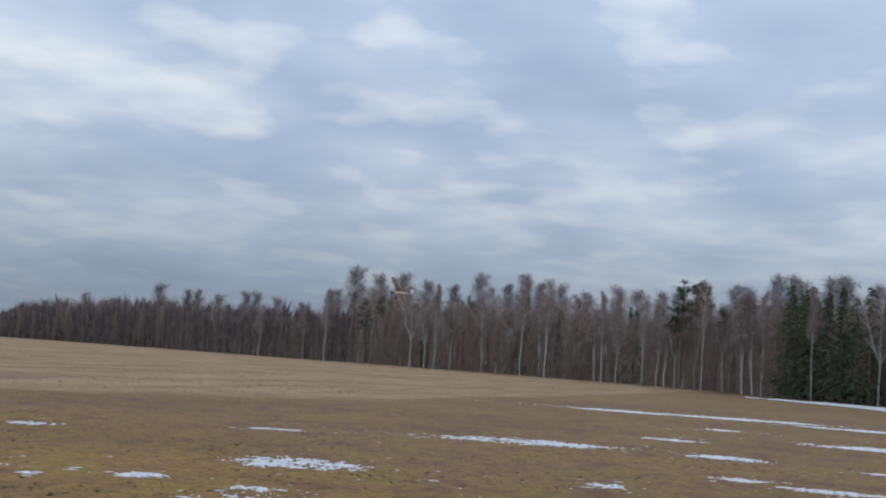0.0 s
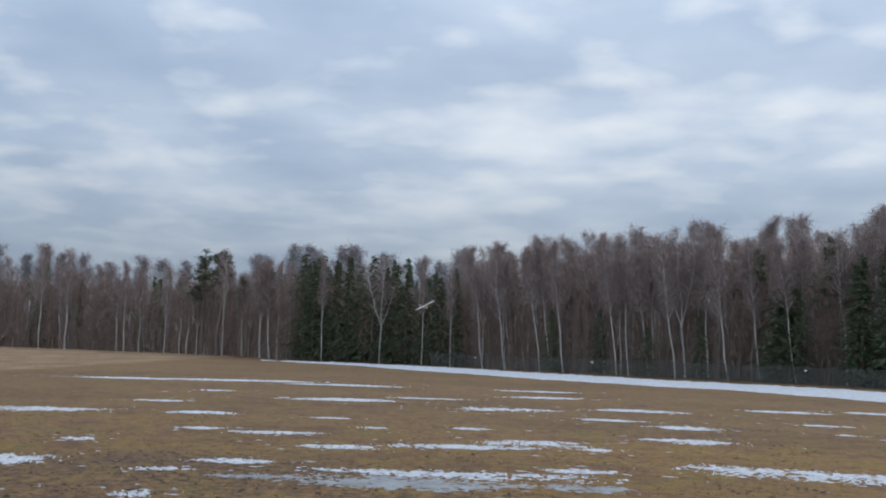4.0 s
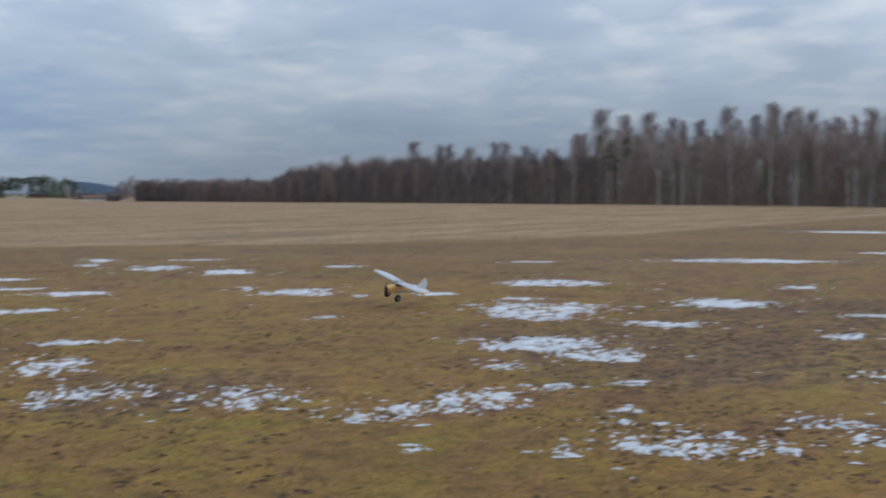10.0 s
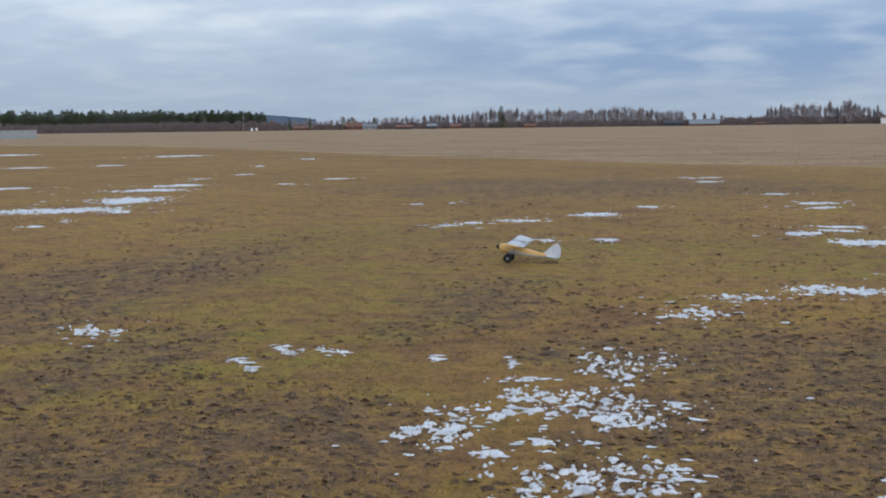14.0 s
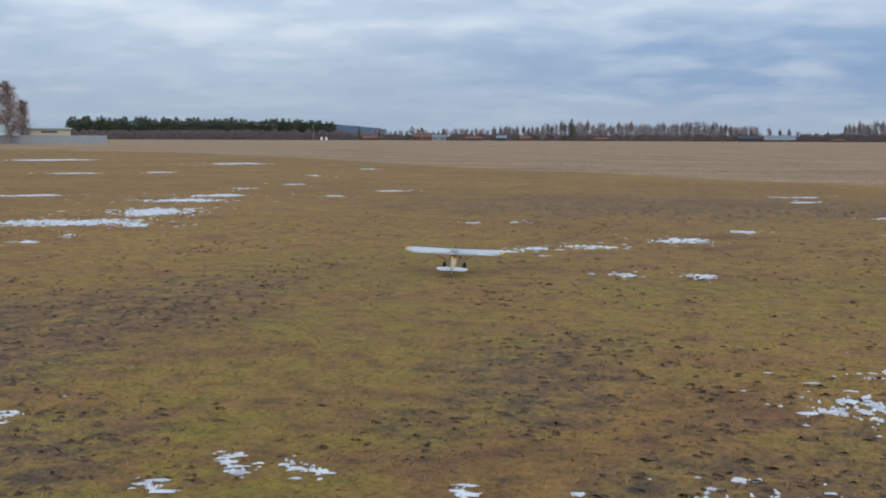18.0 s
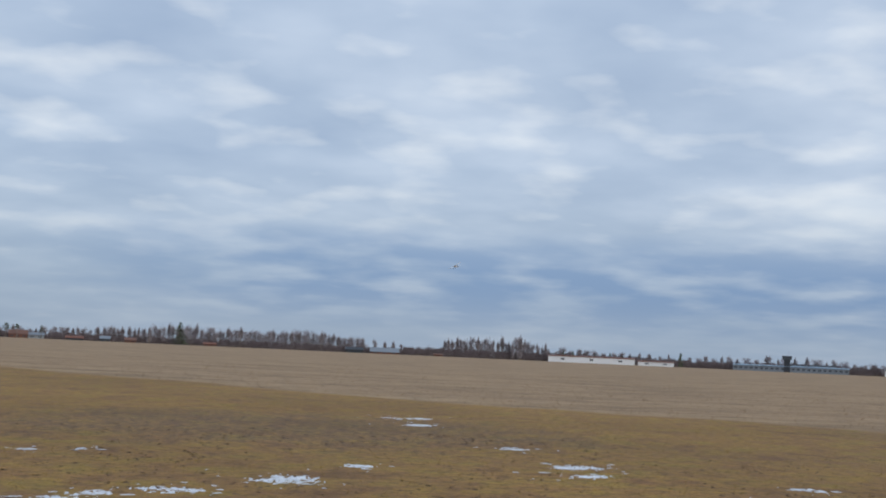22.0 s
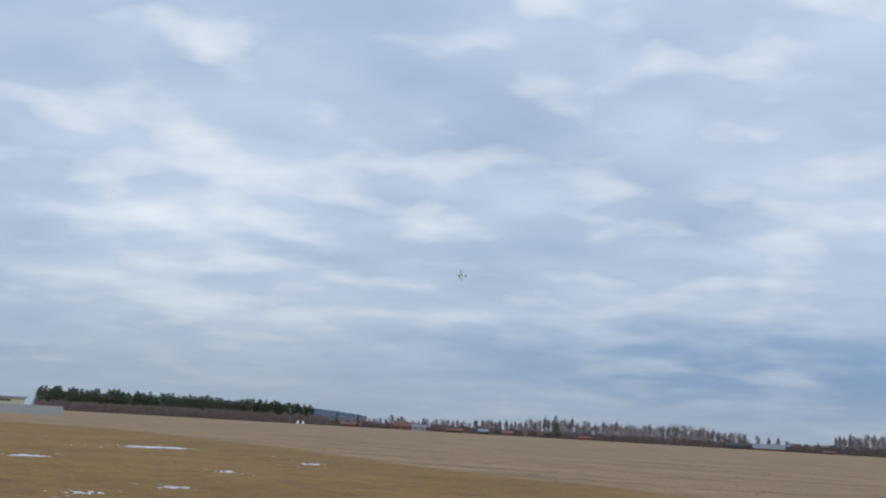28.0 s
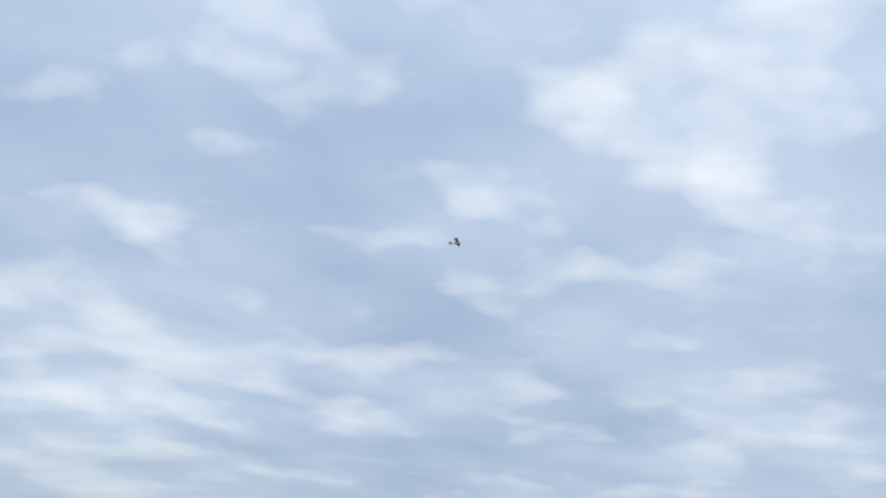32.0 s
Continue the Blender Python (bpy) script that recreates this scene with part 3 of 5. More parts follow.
# ---- snow on the field ----
def snow_patch(x, y, long, wide, turn, cells, lace=0.0, ice=False):
    """A ragged thin patch of old snow, eaten through by grass."""
    wide = max(wide, 0.07)
    cells = int(cells * 2.2)
    rows = max(9, min(90, int(cells * (0.55 + 0.5 * lace))))
    ca, sa = math.cos(radians(turn)), math.sin(radians(turn))
    verts, faces, keep = [], [], {}
    seed = Vector((x * 3.7, y * 6.1, 1.7))
    level = 0.40 if ice else 0.24 - 0.66 * lace

    def depth(u, v):
        q = Vector((u * 3.0, v * 2.0, 0)) + seed
        g = Vector((u * long * 5.5, v * wide * 4.0, 4.0)) + seed
        n = 0.55 * noise.noise(q * 0.9) + 0.5 * noise.noise(q * 2.6) + 0.7 * noise.noise(g) + (0.9 + 0.5 * lace) * noise.noise(g * 2.1) + 1.25 * noise.noise(g * 4.7) + 0.8 * noise.noise(g * 9.0)
        return level - (u * u + v * v) * (3.2 if lace < 0.3 else 2.0) + n * 0.8

    for j in range(rows + 1):
        for i in range(cells + 1):
            u, v = (i / cells - 0.5) * 1.5, (j / rows - 0.5) * 1.6
            if u * u + v * v < 0.6:
                d = depth(u, v)
                px, py = x + ca * u * long - sa * v * wide, y + sa * u * long + ca * v * wide
                keep[i, j] = len(verts)
                verts.append((px, py, height(px, py) + (max(min(d, 0.15), -0.5) if ice else max(min(d, 0.3), -0.5)) * 0.04 + 0.004))
    for j in range(rows):
        for i in range(cells):
            c = [keep[k] for k in ((i, j), (i + 1, j), (i + 1, j + 1), (i, j + 1)) if k in keep]
            if len(c) == 4:
                faces.append(tuple(c))
    if len(faces) < 3:
        return
    if ice:
        tagged(part("ice_puddle", (verts, faces), M_ICE, smooth=True), "thin grey frozen puddle on the wet grass", "puddle", "puddles on the field")
        return
    text = "lacy speckled patch of thawing snow in short grass" if lace > 0.3 else "large ragged patch of old snow on the grass" if long > 2.2 else "small ragged patch of melting snow on the grass"
    tagged(part("snow_patch", (verts, faces), M_SNOW, smooth=True), text, "snow", "snow patches on the field")
    FLECKED.append((x, y, long, wide, turn, lace))


FLECKED = []
snow_patch(31.08, 8.46, 5.01, 2.07, -74, 64, 0.15)
snow_patch(22.91, 4.83, 0.79, 0.95, -77, 18, 0.15)
snow_patch(19.59, 1.68, 1.37, 0.87, -85, 39, 0.15)
snow_patch(18.15, 2.57, 0.82, 0.37, -81, 25, 0.30)
snow_patch(12.16, 1.00, 1.17, 1.14, -84, 51, 0.62)
snow_patch(15.44, 2.49, 0.52, 0.62, -80, 18, 0.30)
snow_patch(11.69, -0.13, 1.02, 0.63, -90, 46, 0.62)
snow_patch(22.63, 0.11, 1.73, 0.89, -90, 42, 0.15)
snow_patch(23.27, -2.12, 3.04, 1.05, -95, 64, 0.15)
snow_patch(18.30, -1.78, 3.88, 1.01, -96, 64, 0.30)
snow_patch(24.19, -3.80, 2.08, 1.63, -99, 46, 0.15)
snow_patch(23.15, -4.91, 0.81, 0.65, -103, 18, 0.15)
snow_patch(37.14, -4.91, 3.47, 2.26, -98, 50, 0.15)
snow_patch(40.44, 0.25, 4.21, 2.32, -90, 56, 0.15)
snow_patch(33.16, -7.23, 2.34, 1.38, -103, 37, 0.15)
snow_patch(12.13, -1.42, 1.28, 0.83, -97, 56, 0.62)
snow_patch(14.64, -3.51, 1.15, 0.73, -105, 43, 0.30)
snow_patch(19.16, -3.79, 1.31, 0.86, -102, 37, 0.15)
snow_patch(13.86, -4.07, 0.71, 0.67, -108, 28, 0.30)
snow_patch(12.03, -3.48, 0.59, 1.01, -108, 25, 0.62)
snow_patch(25.76, -7.54, 2.30, 1.69, -107, 46, 0.15)
snow_patch(30.68, -8.69, 2.20, 1.62, -106, 37, 0.15)
snow_patch(38.44, -9.38, 3.44, 1.90, -104, 46, 0.15)
snow_patch(26.06, 3.02, 1.04, 0.81, -83, 21, 0.15)
snow_patch(25.46, 1.41, 1.88, 0.75, -87, 40, 0.15)
snow_patch(31.56, 3.79, 2.01, 1.41, -83, 34, 0.15)
snow_patch(37.04, 5.54, 1.94, 1.13, -81, 28, 0.15)
snow_patch(45.11, 4.93, 1.58, 1.68, -83, 18, 0.15)
snow_patch(55.85, 9.96, 5.65, 2.66, -80, 53, 0.15)
snow_patch(56.89, 4.79, 7.68, 2.69, -85, 64, 0.15)
snow_patch(54.54, 0.08, 5.74, 1.84, -90, 56, 0.15)
snow_patch(53.29, -8.32, 4.10, 1.80, -99, 40, 0.15)
snow_patch(46.73, -7.86, 3.86, 1.84, -100, 43, 0.15)
snow_patch(43.34, -2.81, 2.78, 1.53, -94, 34, 0.15)
snow_patch(27.53, -0.68, 0.78, 0.59, -91, 15, 0.15)
snow_patch(28.03, -2.91, 1.13, 0.78, -96, 21, 0.15)
snow_patch(30.72, 0.33, 1.24, 0.75, -89, 21, 0.15)
snow_patch(13.91, -1.20, 0.45, 0.27, -95, 18, 0.30)
snow_patch(19.12, 5.17, 1.83, 1.93, -74, 51, 0.15)
snow_patch(21.20, 19.93, 1.66, 2.18, -45, 29, 0.15)
snow_patch(20.85, 17.39, 1.38, 1.88, -49, 26, 0.15)
snow_patch(21.12, 22.14, 0.65, 1.21, -42, 10, 0.15)
snow_patch(24.52, 21.66, 1.38, 0.93, -47, 21, 0.15)
snow_patch(17.35, 12.72, 1.53, 1.74, -52, 37, 0.15)
snow_patch(17.62, 14.13, 0.46, 1.07, -50, 10, 0.15)
snow_patch(17.37, 11.35, 0.36, 0.44, -55, 9, 0.15)
snow_patch(23.99, 16.28, 1.04, 0.90, -55, 18, 0.15)
snow_patch(21.63, 9.54, 2.10, 1.86, -65, 46, 0.15)
snow_patch(28.33, 13.18, 1.31, 0.62, -64, 21, 0.15)
snow_patch(16.55, 7.31, 1.80, 2.25, -65, 53, 0.30)
snow_patch(18.19, 8.48, 0.71, 0.66, -64, 18, 0.15)
snow_patch(15.59, 5.01, 1.14, 0.64, -71, 37, 0.30)
snow_patch(12.82, 5.56, 1.60, 1.29, -65, 62, 0.30)
snow_patch(12.22, 4.55, 1.12, 0.85, -68, 46, 0.30)
snow_patch(18.25, 10.26, 0.86, 0.54, -59, 21, 0.15)
snow_patch(8.14, 6.34, 0.96, 1.00, -48, 46, 0.62)
snow_patch(9.08, 4.42, 0.86, 1.17, -61, 43, 0.62)
snow_patch(8.42, 4.76, 0.94, 0.55, -57, 50, 0.62)
snow_patch(7.93, 4.83, 0.56, 0.39, -55, 31, 0.62)
snow_patch(10.05, 4.21, 0.47, 0.33, -65, 21, 0.50)
snow_patch(10.64, 3.56, 0.49, 0.29, -70, 21, 0.50)
snow_patch(8.18, 2.15, 1.49, 0.93, -74, 64, 0.62)
snow_patch(8.96, 0.54, 1.17, 1.41, -86, 64, 0.62)
snow_patch(9.47, 1.46, 0.70, 0.61, -81, 37, 0.62)
snow_patch(8.79, 2.79, 0.44, 0.22, -70, 25, 0.50)
snow_patch(7.45, 2.88, 0.14, 0.08, -66, 12, 0.50)
snow_patch(9.23, 3.14, 0.18, 0.13, -69, 12, 0.50)
snow_patch(10.98, 5.14, 0.45, 0.35, -63, 18, 0.50)
snow_patch(14.02, 9.66, 0.30, 0.36, -53, 9, 0.30)
snow_patch(15.20, 2.49, 0.45, 0.37, -80, 15, 0.30)
snow_patch(7.09, 3.89, 0.12, 0.08, -57, 9, 0.50)
snow_patch(5.98, 14.61, 1.30, 1.23, -21, 40, 0.30)
snow_patch(6.42, 13.51, 0.89, 0.80, -24, 29, 0.30)
snow_patch(9.45, 12.90, 1.46, 1.48, -35, 45, 0.30)
snow_patch(6.40, 11.57, 0.63, 0.54, -28, 23, 0.30)
snow_patch(1.86, 12.52, 1.01, 0.72, -7, 39, 0.30)
snow_patch(0.86, 11.85, 0.78, 0.55, -2, 29, 0.62)
snow_patch(0.26, 10.79, 0.68, 0.78, 1, 28, 0.62)
snow_patch(2.19, 19.31, 0.87, 0.87, -5, 21, 0.15)
snow_patch(3.04, 18.00, 0.94, 1.07, -8, 25, 0.30)
snow_patch(2.92, 20.68, 1.07, 0.40, -7, 25, 0.15)
snow_patch(3.30, 26.63, 1.04, 1.00, -6, 18, 0.15)
snow_patch(10.63, 19.94, 1.87, 1.63, -27, 40, 0.15)
snow_patch(8.61, 15.91, 0.74, 0.59, -28, 20, 0.30)
snow_patch(8.41, 14.33, 0.47, 0.62, -30, 14, 0.30)
snow_patch(8.01, 16.93, 0.77, 0.47, -24, 20, 0.15)
snow_patch(7.90, 20.10, 0.55, 0.53, -21, 12, 0.15)
snow_patch(10.41, 24.84, 0.69, 0.67, -22, 12, 0.15)
snow_patch(13.16, 23.70, 0.87, 0.67, -28, 15, 0.15)
snow_patch(13.47, 21.20, 0.56, 0.72, -32, 10, 0.15)
snow_patch(15.42, 21.85, 2.39, 0.98, -35, 43, 0.15)
snow_patch(15.87, 26.52, 1.09, 0.66, -30, 17, 0.15)
snow_patch(12.45, 14.55, 1.39, 0.82, -40, 35, 0.15)
snow_patch(15.20, 16.36, 1.34, 1.13, -43, 29, 0.15)
snow_patch(17.02, 20.25, 1.01, 0.80, -40, 18, 0.15)
snow_patch(15.44, 18.13, 1.36, 0.38, -40, 28, 0.15)
snow_patch(22.82, 23.76, 1.26, 1.49, -44, 18, 0.15)
snow_patch(8.64, 9.37, 0.76, 1.21, -42, 29, 0.30)
snow_patch(7.63, 7.65, 1.17, 1.06, -44, 50, 0.62)
snow_patch(6.92, 7.55, 0.16, 0.16, -42, 9, 0.50)
snow_patch(6.78, 9.12, 0.70, 0.35, -36, 28, 0.50)
snow_patch(7.01, 10.51, 0.47, 0.42, -33, 18, 0.30)
snow_patch(7.12, 11.07, 0.41, 0.38, -32, 15, 0.30)
snow_patch(10.09, 10.68, 1.01, 0.47, -43, 34, 0.30)
snow_patch(3.13, 14.10, 0.83, 0.37, -11, 28, 0.30)
snow_patch(6.48, 24.38, 0.56, 0.44, -14, 10, 0.15)
snow_patch(5.39, 22.67, 0.45, 0.37, -12, 9, 0.15)
snow_patch(5.11, 12.55, 0.52, 0.49, -21, 18, 0.30)
snow_patch(3.90, 10.11, 0.12, 0.14, -19, 9, 0.50)
snow_patch(4.27, 8.22, 0.44, 0.14, -26, 21, 0.50)
snow_patch(0.96, 40.00, 1.43, 1.12, -1, 17, 0.15)
snow_patch(2.65, 30.16, 0.78, 0.64, -4, 12, 0.15)
snow_patch(13.73, 19.39, 0.45, 0.38, -35, 9, 0.15)
snow_patch(-1.46, 23.44, 1.12, 1.53, 4, 23, 0.15)
snow_patch(-2.90, 21.80, 0.97, 0.67, 8, 21, 0.15)
snow_patch(-0.46, 25.67, 0.65, 0.61, 1, 12, 0.15)
snow_patch(-3.99, 20.63, 0.53, 0.41, 11, 12, 0.15)
snow_patch(-0.93, 18.13, 0.46, 0.53, 3, 12, 0.15)
snow_patch(3.17, 25.20, 0.96, 0.75, -7, 18, 0.15)
snow_patch(2.87, 19.86, 0.76, 0.37, -8, 18, 0.15)
snow_patch(3.24, 12.73, 0.50, 0.24, -14, 18, 0.30)
snow_patch(1.16, 36.80, 0.94, 1.26, -2, 12, 0.15)
snow_patch(-0.17, 8.29, 0.73, 0.98, 1, 40, 0.62)
snow_patch(-0.49, 7.07, 1.12, 0.85, 4, 64, 0.62)
snow_patch(-0.99, 6.61, 0.64, 0.38, 8, 43, 0.62)
snow_patch(-1.22, 6.03, 0.50, 0.53, 11, 37, 0.62)
snow_patch(-0.08, 6.67, 0.55, 0.63, 1, 37, 0.62)
snow_patch(-0.30, 5.22, 0.92, 0.69, 3, 64, 0.62)
snow_patch(-0.04, 5.57, 0.46, 0.34, 0, 37, 0.62)
snow_patch(0.20, 5.46, 0.12, 0.09, -2, 12, 0.62)
snow_patch(-0.85, 5.68, 0.18, 0.11, 8, 18, 0.62)
snow_patch(-0.55, 5.93, 0.25, 0.09, 5, 25, 0.50)
snow_patch(1.31, 5.32, 0.12, 0.18, -14, 12, 0.62)
snow_patch(-0.89, 7.62, 0.20, 0.09, 7, 15, 0.50)
snow_patch(-14.20, 24.29, 3.51, 2.22, 32, 64, 0.15)
snow_patch(-14.06, 27.72, 2.33, 3.07, 28, 46, 0.15)
snow_patch(-15.51, 32.37, 2.90, 1.84, 27, 50, 0.15)
snow_patch(-12.33, 23.99, 0.80, 1.27, 29, 18, 0.15)
snow_patch(-15.75, 35.09, 1.94, 1.60, 25, 31, 0.15)
snow_patch(-17.05, 39.65, 0.88, 1.35, 24, 12, 0.15)
snow_patch(-12.25, 21.52, 0.31, 0.63, 31, 9, 0.15)
snow_patch(-12.17, 19.96, 0.46, 0.56, 33, 12, 0.15)
snow_patch(-21.08, 33.26, 2.20, 1.12, 34, 34, 0.15)
snow_patch(-49.55, 77.66, 6.71, 4.85, 33, 43, 0.15)
snow_patch(-28.42, 54.93, 1.59, 2.86, 28, 15, 0.15)
snow_patch(-32.88, 73.53, 3.76, 4.91, 24, 28, 0.15)
snow_patch(-31.36, 51.97, 2.50, 2.06, 32, 25, 0.15)
snow_patch(-19.72, 53.48, 0.88, 2.40, 21, 9, 0.15)
snow_patch(-16.75, 43.56, 0.83, 1.19, 22, 10, 0.15)
snow_patch(-20.85, 64.74, 1.05, 3.46, 18, 9, 0.15)
snow_patch(-11.83, 39.94, 1.26, 0.94, 17, 18, 0.15)
snow_patch(-12.46, 35.92, 0.58, 0.78, 20, 9, 0.15)
snow_patch(-5.21, 9.11, 0.29, 0.55, 34, 23, 0.62)
snow_patch(-4.91, 9.12, 0.12, 0.08, 33, 9, 0.50)
snow_patch(-3.27, 8.01, 0.14, 0.12, 26, 14, 0.62)
snow_patch(-3.14, 8.61, 0.10, 0.11, 23, 9, 0.50)
snow_patch(-2.96, 8.37, 0.12, 0.09, 23, 12, 0.50)
snow_patch(-2.75, 8.61, 0.06, 0.08, 20, 9, 0.50)
snow_patch(-2.59, 8.52, 0.12, 0.07, 19, 12, 0.50)
snow_patch(-3.04, 7.71, 0.06, 0.05, 26, 9, 0.50)
snow_patch(-5.92, 26.45, 0.27, 0.38, 13, 9, 0.15)
snow_patch(-5.12, 26.96, 0.27, 0.39, 11, 9, 0.15)
snow_patch(-1.72, 8.36, 0.04, 0.05, 13, 9, 0.50)
snow_patch(-1.08, 8.20, 0.04, 0.06, 8, 9, 0.50)
snow_patch(-3.71, 21.18, 0.53, 0.33, 10, 18, 0.30)
snow_patch(-1.91, 17.95, 0.43, 0.29, 6, 18, 0.30)
snow_patch(19.45, -7.42, 4.33, 1.71, -112, 64, 0.15)
snow_patch(33.15, -13.47, 1.75, 0.96, -113, 28, 0.15)
snow_patch(29.50, -12.62, 0.70, 0.58, -114, 12, 0.15)
snow_patch(40.34, -15.03, 3.07, 1.41, -111, 40, 0.15)
snow_patch(41.05, -18.68, 2.98, 1.55, -115, 37, 0.15)
snow_patch(28.42, -13.38, 0.52, 0.73, -116, 9, 0.15)
snow_patch(15.19, -5.90, 0.52, 0.37, -112, 18, 0.30)


def snow_bank():
    """The long bank of snow before the wood."""
    heading = (85.8, 90.2, 93.0, 96.0, 99.0, 101.4, 104.2, 107.0, 112.0, 115.8, 124.0)
    near = (114, 103.5, 91, 84, 76, 73, 70, 67.5, 61.6, 55.7, 50)
    far = (116, 112, 106, 101, 93, 90, 85, 82, 78, 74, 70)
    verts, faces, n, m = [], [], 420, 15
    for i in range(n):
        s = i / (n - 1) * 10
        a, r0, r1 = (float(np.interp(s, range(11), q)) for q in (heading, near, far))
        a = radians(a)
        wob = 1.3 * noise.noise(Vector((s * 3, 0, 0))) + 0.8 * noise.noise(Vector((s * 11, 4, 0)))
        for j in range(m):
            v = j / (m - 1)
            r = r0 + v * (r1 - r0) + wob * (1 - v)
            px, py = r * math.sin(a), r * math.cos(a)
            lump = 0.07 * noise.noise(Vector((px * 0.8, py * 0.8, 0))) + 0.06 * noise.noise(Vector((px * 2.3, py * 2.3, 5)))
            verts.append((px, py, height(px, py) - 0.05 + 0.24 * math.sin(math.pi * v) ** 0.6 * min(s * 0.35 + 0.35, 1.0) + lump))
    for i in range(n - 1):
        for j in range(m - 1):
            a = i * m + j
            faces.append((a, a + m, a + m + 1, a + 1))
    tagged(part("snow_bank", (verts, faces), M_SNOW, smooth=True), "long low bank of snow before the wood", "snow")


snow_bank()


# ---- the model aeroplane ----
def box(bm, sx, sy, sz, x=0, y=0, z=0, bevel=0.0):
    g = bmesh.ops.create_cube(bm, size=1.0)
    bmesh.ops.scale(bm, vec=(sx, sy, sz), verts=g["verts"])
    bmesh.ops.translate(bm, vec=(x, y, z), verts=g["verts"])
    if bevel:
        ed = list({e for v in g["verts"] for e in v.link_edges})
        bmesh.ops.bevel(bm, geom=ed, offset=bevel, segments=2, profile=0.5, affect="EDGES")


def aeroplane():
    """A high-wing model, nose along +y, wheels' feet at z = 0."""
    root = tagged(new("model_aeroplane"), "yellow and white foam high-wing model aeroplane with big black tyres", "aeroplane")
    bm = bmesh.new()
    secs = [(0.40, 0.035, 0.045, 0.27), (0.36, 0.075, 0.085, 0.27), (0.28, 0.085, 0.105, 0.275), (0.16, 0.09, 0.13, 0.285), (-0.02, 0.088, 0.135, 0.285),
            (-0.12, 0.078, 0.10, 0.265), (-0.40, 0.05, 0.062, 0.255), (-0.72, 0.018, 0.035, 0.265)]
    rings = []
    for y, w, h, z in secs:
        ring = []
        for s in range(12):
            a = 2 * math.pi * (s + 0.5) / 12
            c, t = math.cos(a), math.sin(a)
            f = 1 / max(abs(c), abs(t)) ** 0.62
            ring.append(bm.verts.new((w * c * f * 0.78, y, z + h * t * f * 0.84)))
        rings.append(ring)
    belly = bmesh.new()
    low = [[belly.verts.new(v.co) for v in ring] for ring in rings]
    for i, (a, b) in enumerate(zip(rings, rings[1:])):
        for s in range(12):
            if i >= 3 and 6 <= s <= 11:
                c, d = low[i], low[i + 1]
                belly.faces.new((c[s], c[(s + 1) % 12], d[(s + 1) % 12], d[s]))
            else:
                bm.faces.new((a[s], a[(s + 1) % 12], b[(s + 1) % 12], b[s]))
    bm.faces.new(rings[0])
    bm.faces.new(rings[-1][::-1])
    for mesh in (bm, belly):
        bmesh.ops.recalc_face_normals(mesh, faces=mesh.faces)
    bmesh.ops.delete(belly, geom=[v for v in belly.verts if not v.link_faces], context="VERTS")
    part("fuselage", bm, M_FOAMY, root, "yellow foam fuselage", True)
    part("belly", belly, M_FOAMW, root, "white lower fuselage", True)
    bm = bmesh.new()
    box(bm, 0.13, 0.26, 0.012, 0, 0.02, 0.462, 0.004)
    part("hatch", bm, M_CONCRETE, root, "grey hatch on top between the wing halves")
    bm = bmesh.new()
    bmesh.ops.create_cone(bm, cap_ends=True, segments=16, radius1=0.056, radius2=0.05, depth=0.02)
    bmesh.ops.rotate(bm, verts=bm.verts, matrix=Matrix.Rotation(radians(-90), 3, "X"))
    bmesh.ops.translate(bm, vec=(0, 0.405, 0.27), verts=bm.verts)
    part("cowl_face", bm, M_DARK, root, "black cowl front")
    for sgn, nm in ((-1, "wing_half"), (1, "wing_half")):
        chord = [(0.0, 0.30, 0.0), (0.62, 0.30, 0.012), (0.80, 0.285, 0.017), (0.90, 0.24, 0.021), (0.955, 0.17, 0.024), (0.975, 0.08, 0.026)]
        wing = None
        for piece, paint, name, text in ((chord[:4], M_FOAMW, nm, "white foam wing half"), (chord[3:], M_FOAMY, "wing_tip", "yellow rounded wing tip")):
            bm = bmesh.new()
            prev = None
            for x, c, dz in piece:
                ring = []
                for u, zt in ((0.0, 0.0), (0.06, 0.028), (0.3, 0.044), (0.65, 0.028), (1.0, 0.004), (0.65, -0.006), (0.3, -0.009), (0.06, -0.010)):
                    ring.append(bm.verts.new((sgn * x, 0.17 - (0.30 - c) * 0.42 - u * c * 1.2, 0.425 + dz + zt * (c / 0.30))))
                if prev:
                    for s in range(8):
                        bm.faces.new((prev[s], prev[(s + 1) % 8], ring[(s + 1) % 8], ring[s]))
                else:
                    bm.faces.new(ring)
                prev = ring
            bm.faces.new(prev)
            bmesh.ops.recalc_face_normals(bm, faces=bm.faces)
            ob = part(name, bm, paint, wing or root, text, True)
            wing = wing or ob
        bm = bmesh.new()
        box(bm, 0.33, 0.075, 0.008, sgn * 0.62, -0.155, 0.446, 0.002)
        part("aileron", bm, M_FOAMW, wing)
        st = Soup()
        st.tube([Vector((sgn * 0.07, 0.05, 0.20)), Vector((sgn * 0.5, 0.05, 0.425))], [0.007, 0.007], 6)
        part("wing_strut", st.data(), M_STEEL, root)
        st = Soup()
        st.tube([Vector((sgn * 0.06, 0.15, 0.19)), Vector((sgn * 0.17, 0.16, 0.092))], [0.009, 0.008], 6)
        st.tube([Vector((sgn * 0.17, 0.16, 0.092)), Vector((sgn * 0.225, 0.16, 0.092))], [0.006, 0.006], 6)
        part("gear_leg", st.data(), M_STEEL, root)
        bm = bmesh.new()
        g = bmesh.ops.create_uvsphere(bm, u_segments=20, v_segments=10, radius=0.092)
        for v in g["verts"]:
            v.co.z *= 0.42
            rr = math.hypot(v.co.x, v.co.y)
            if rr < 0.045:
                v.co.z *= 0.6
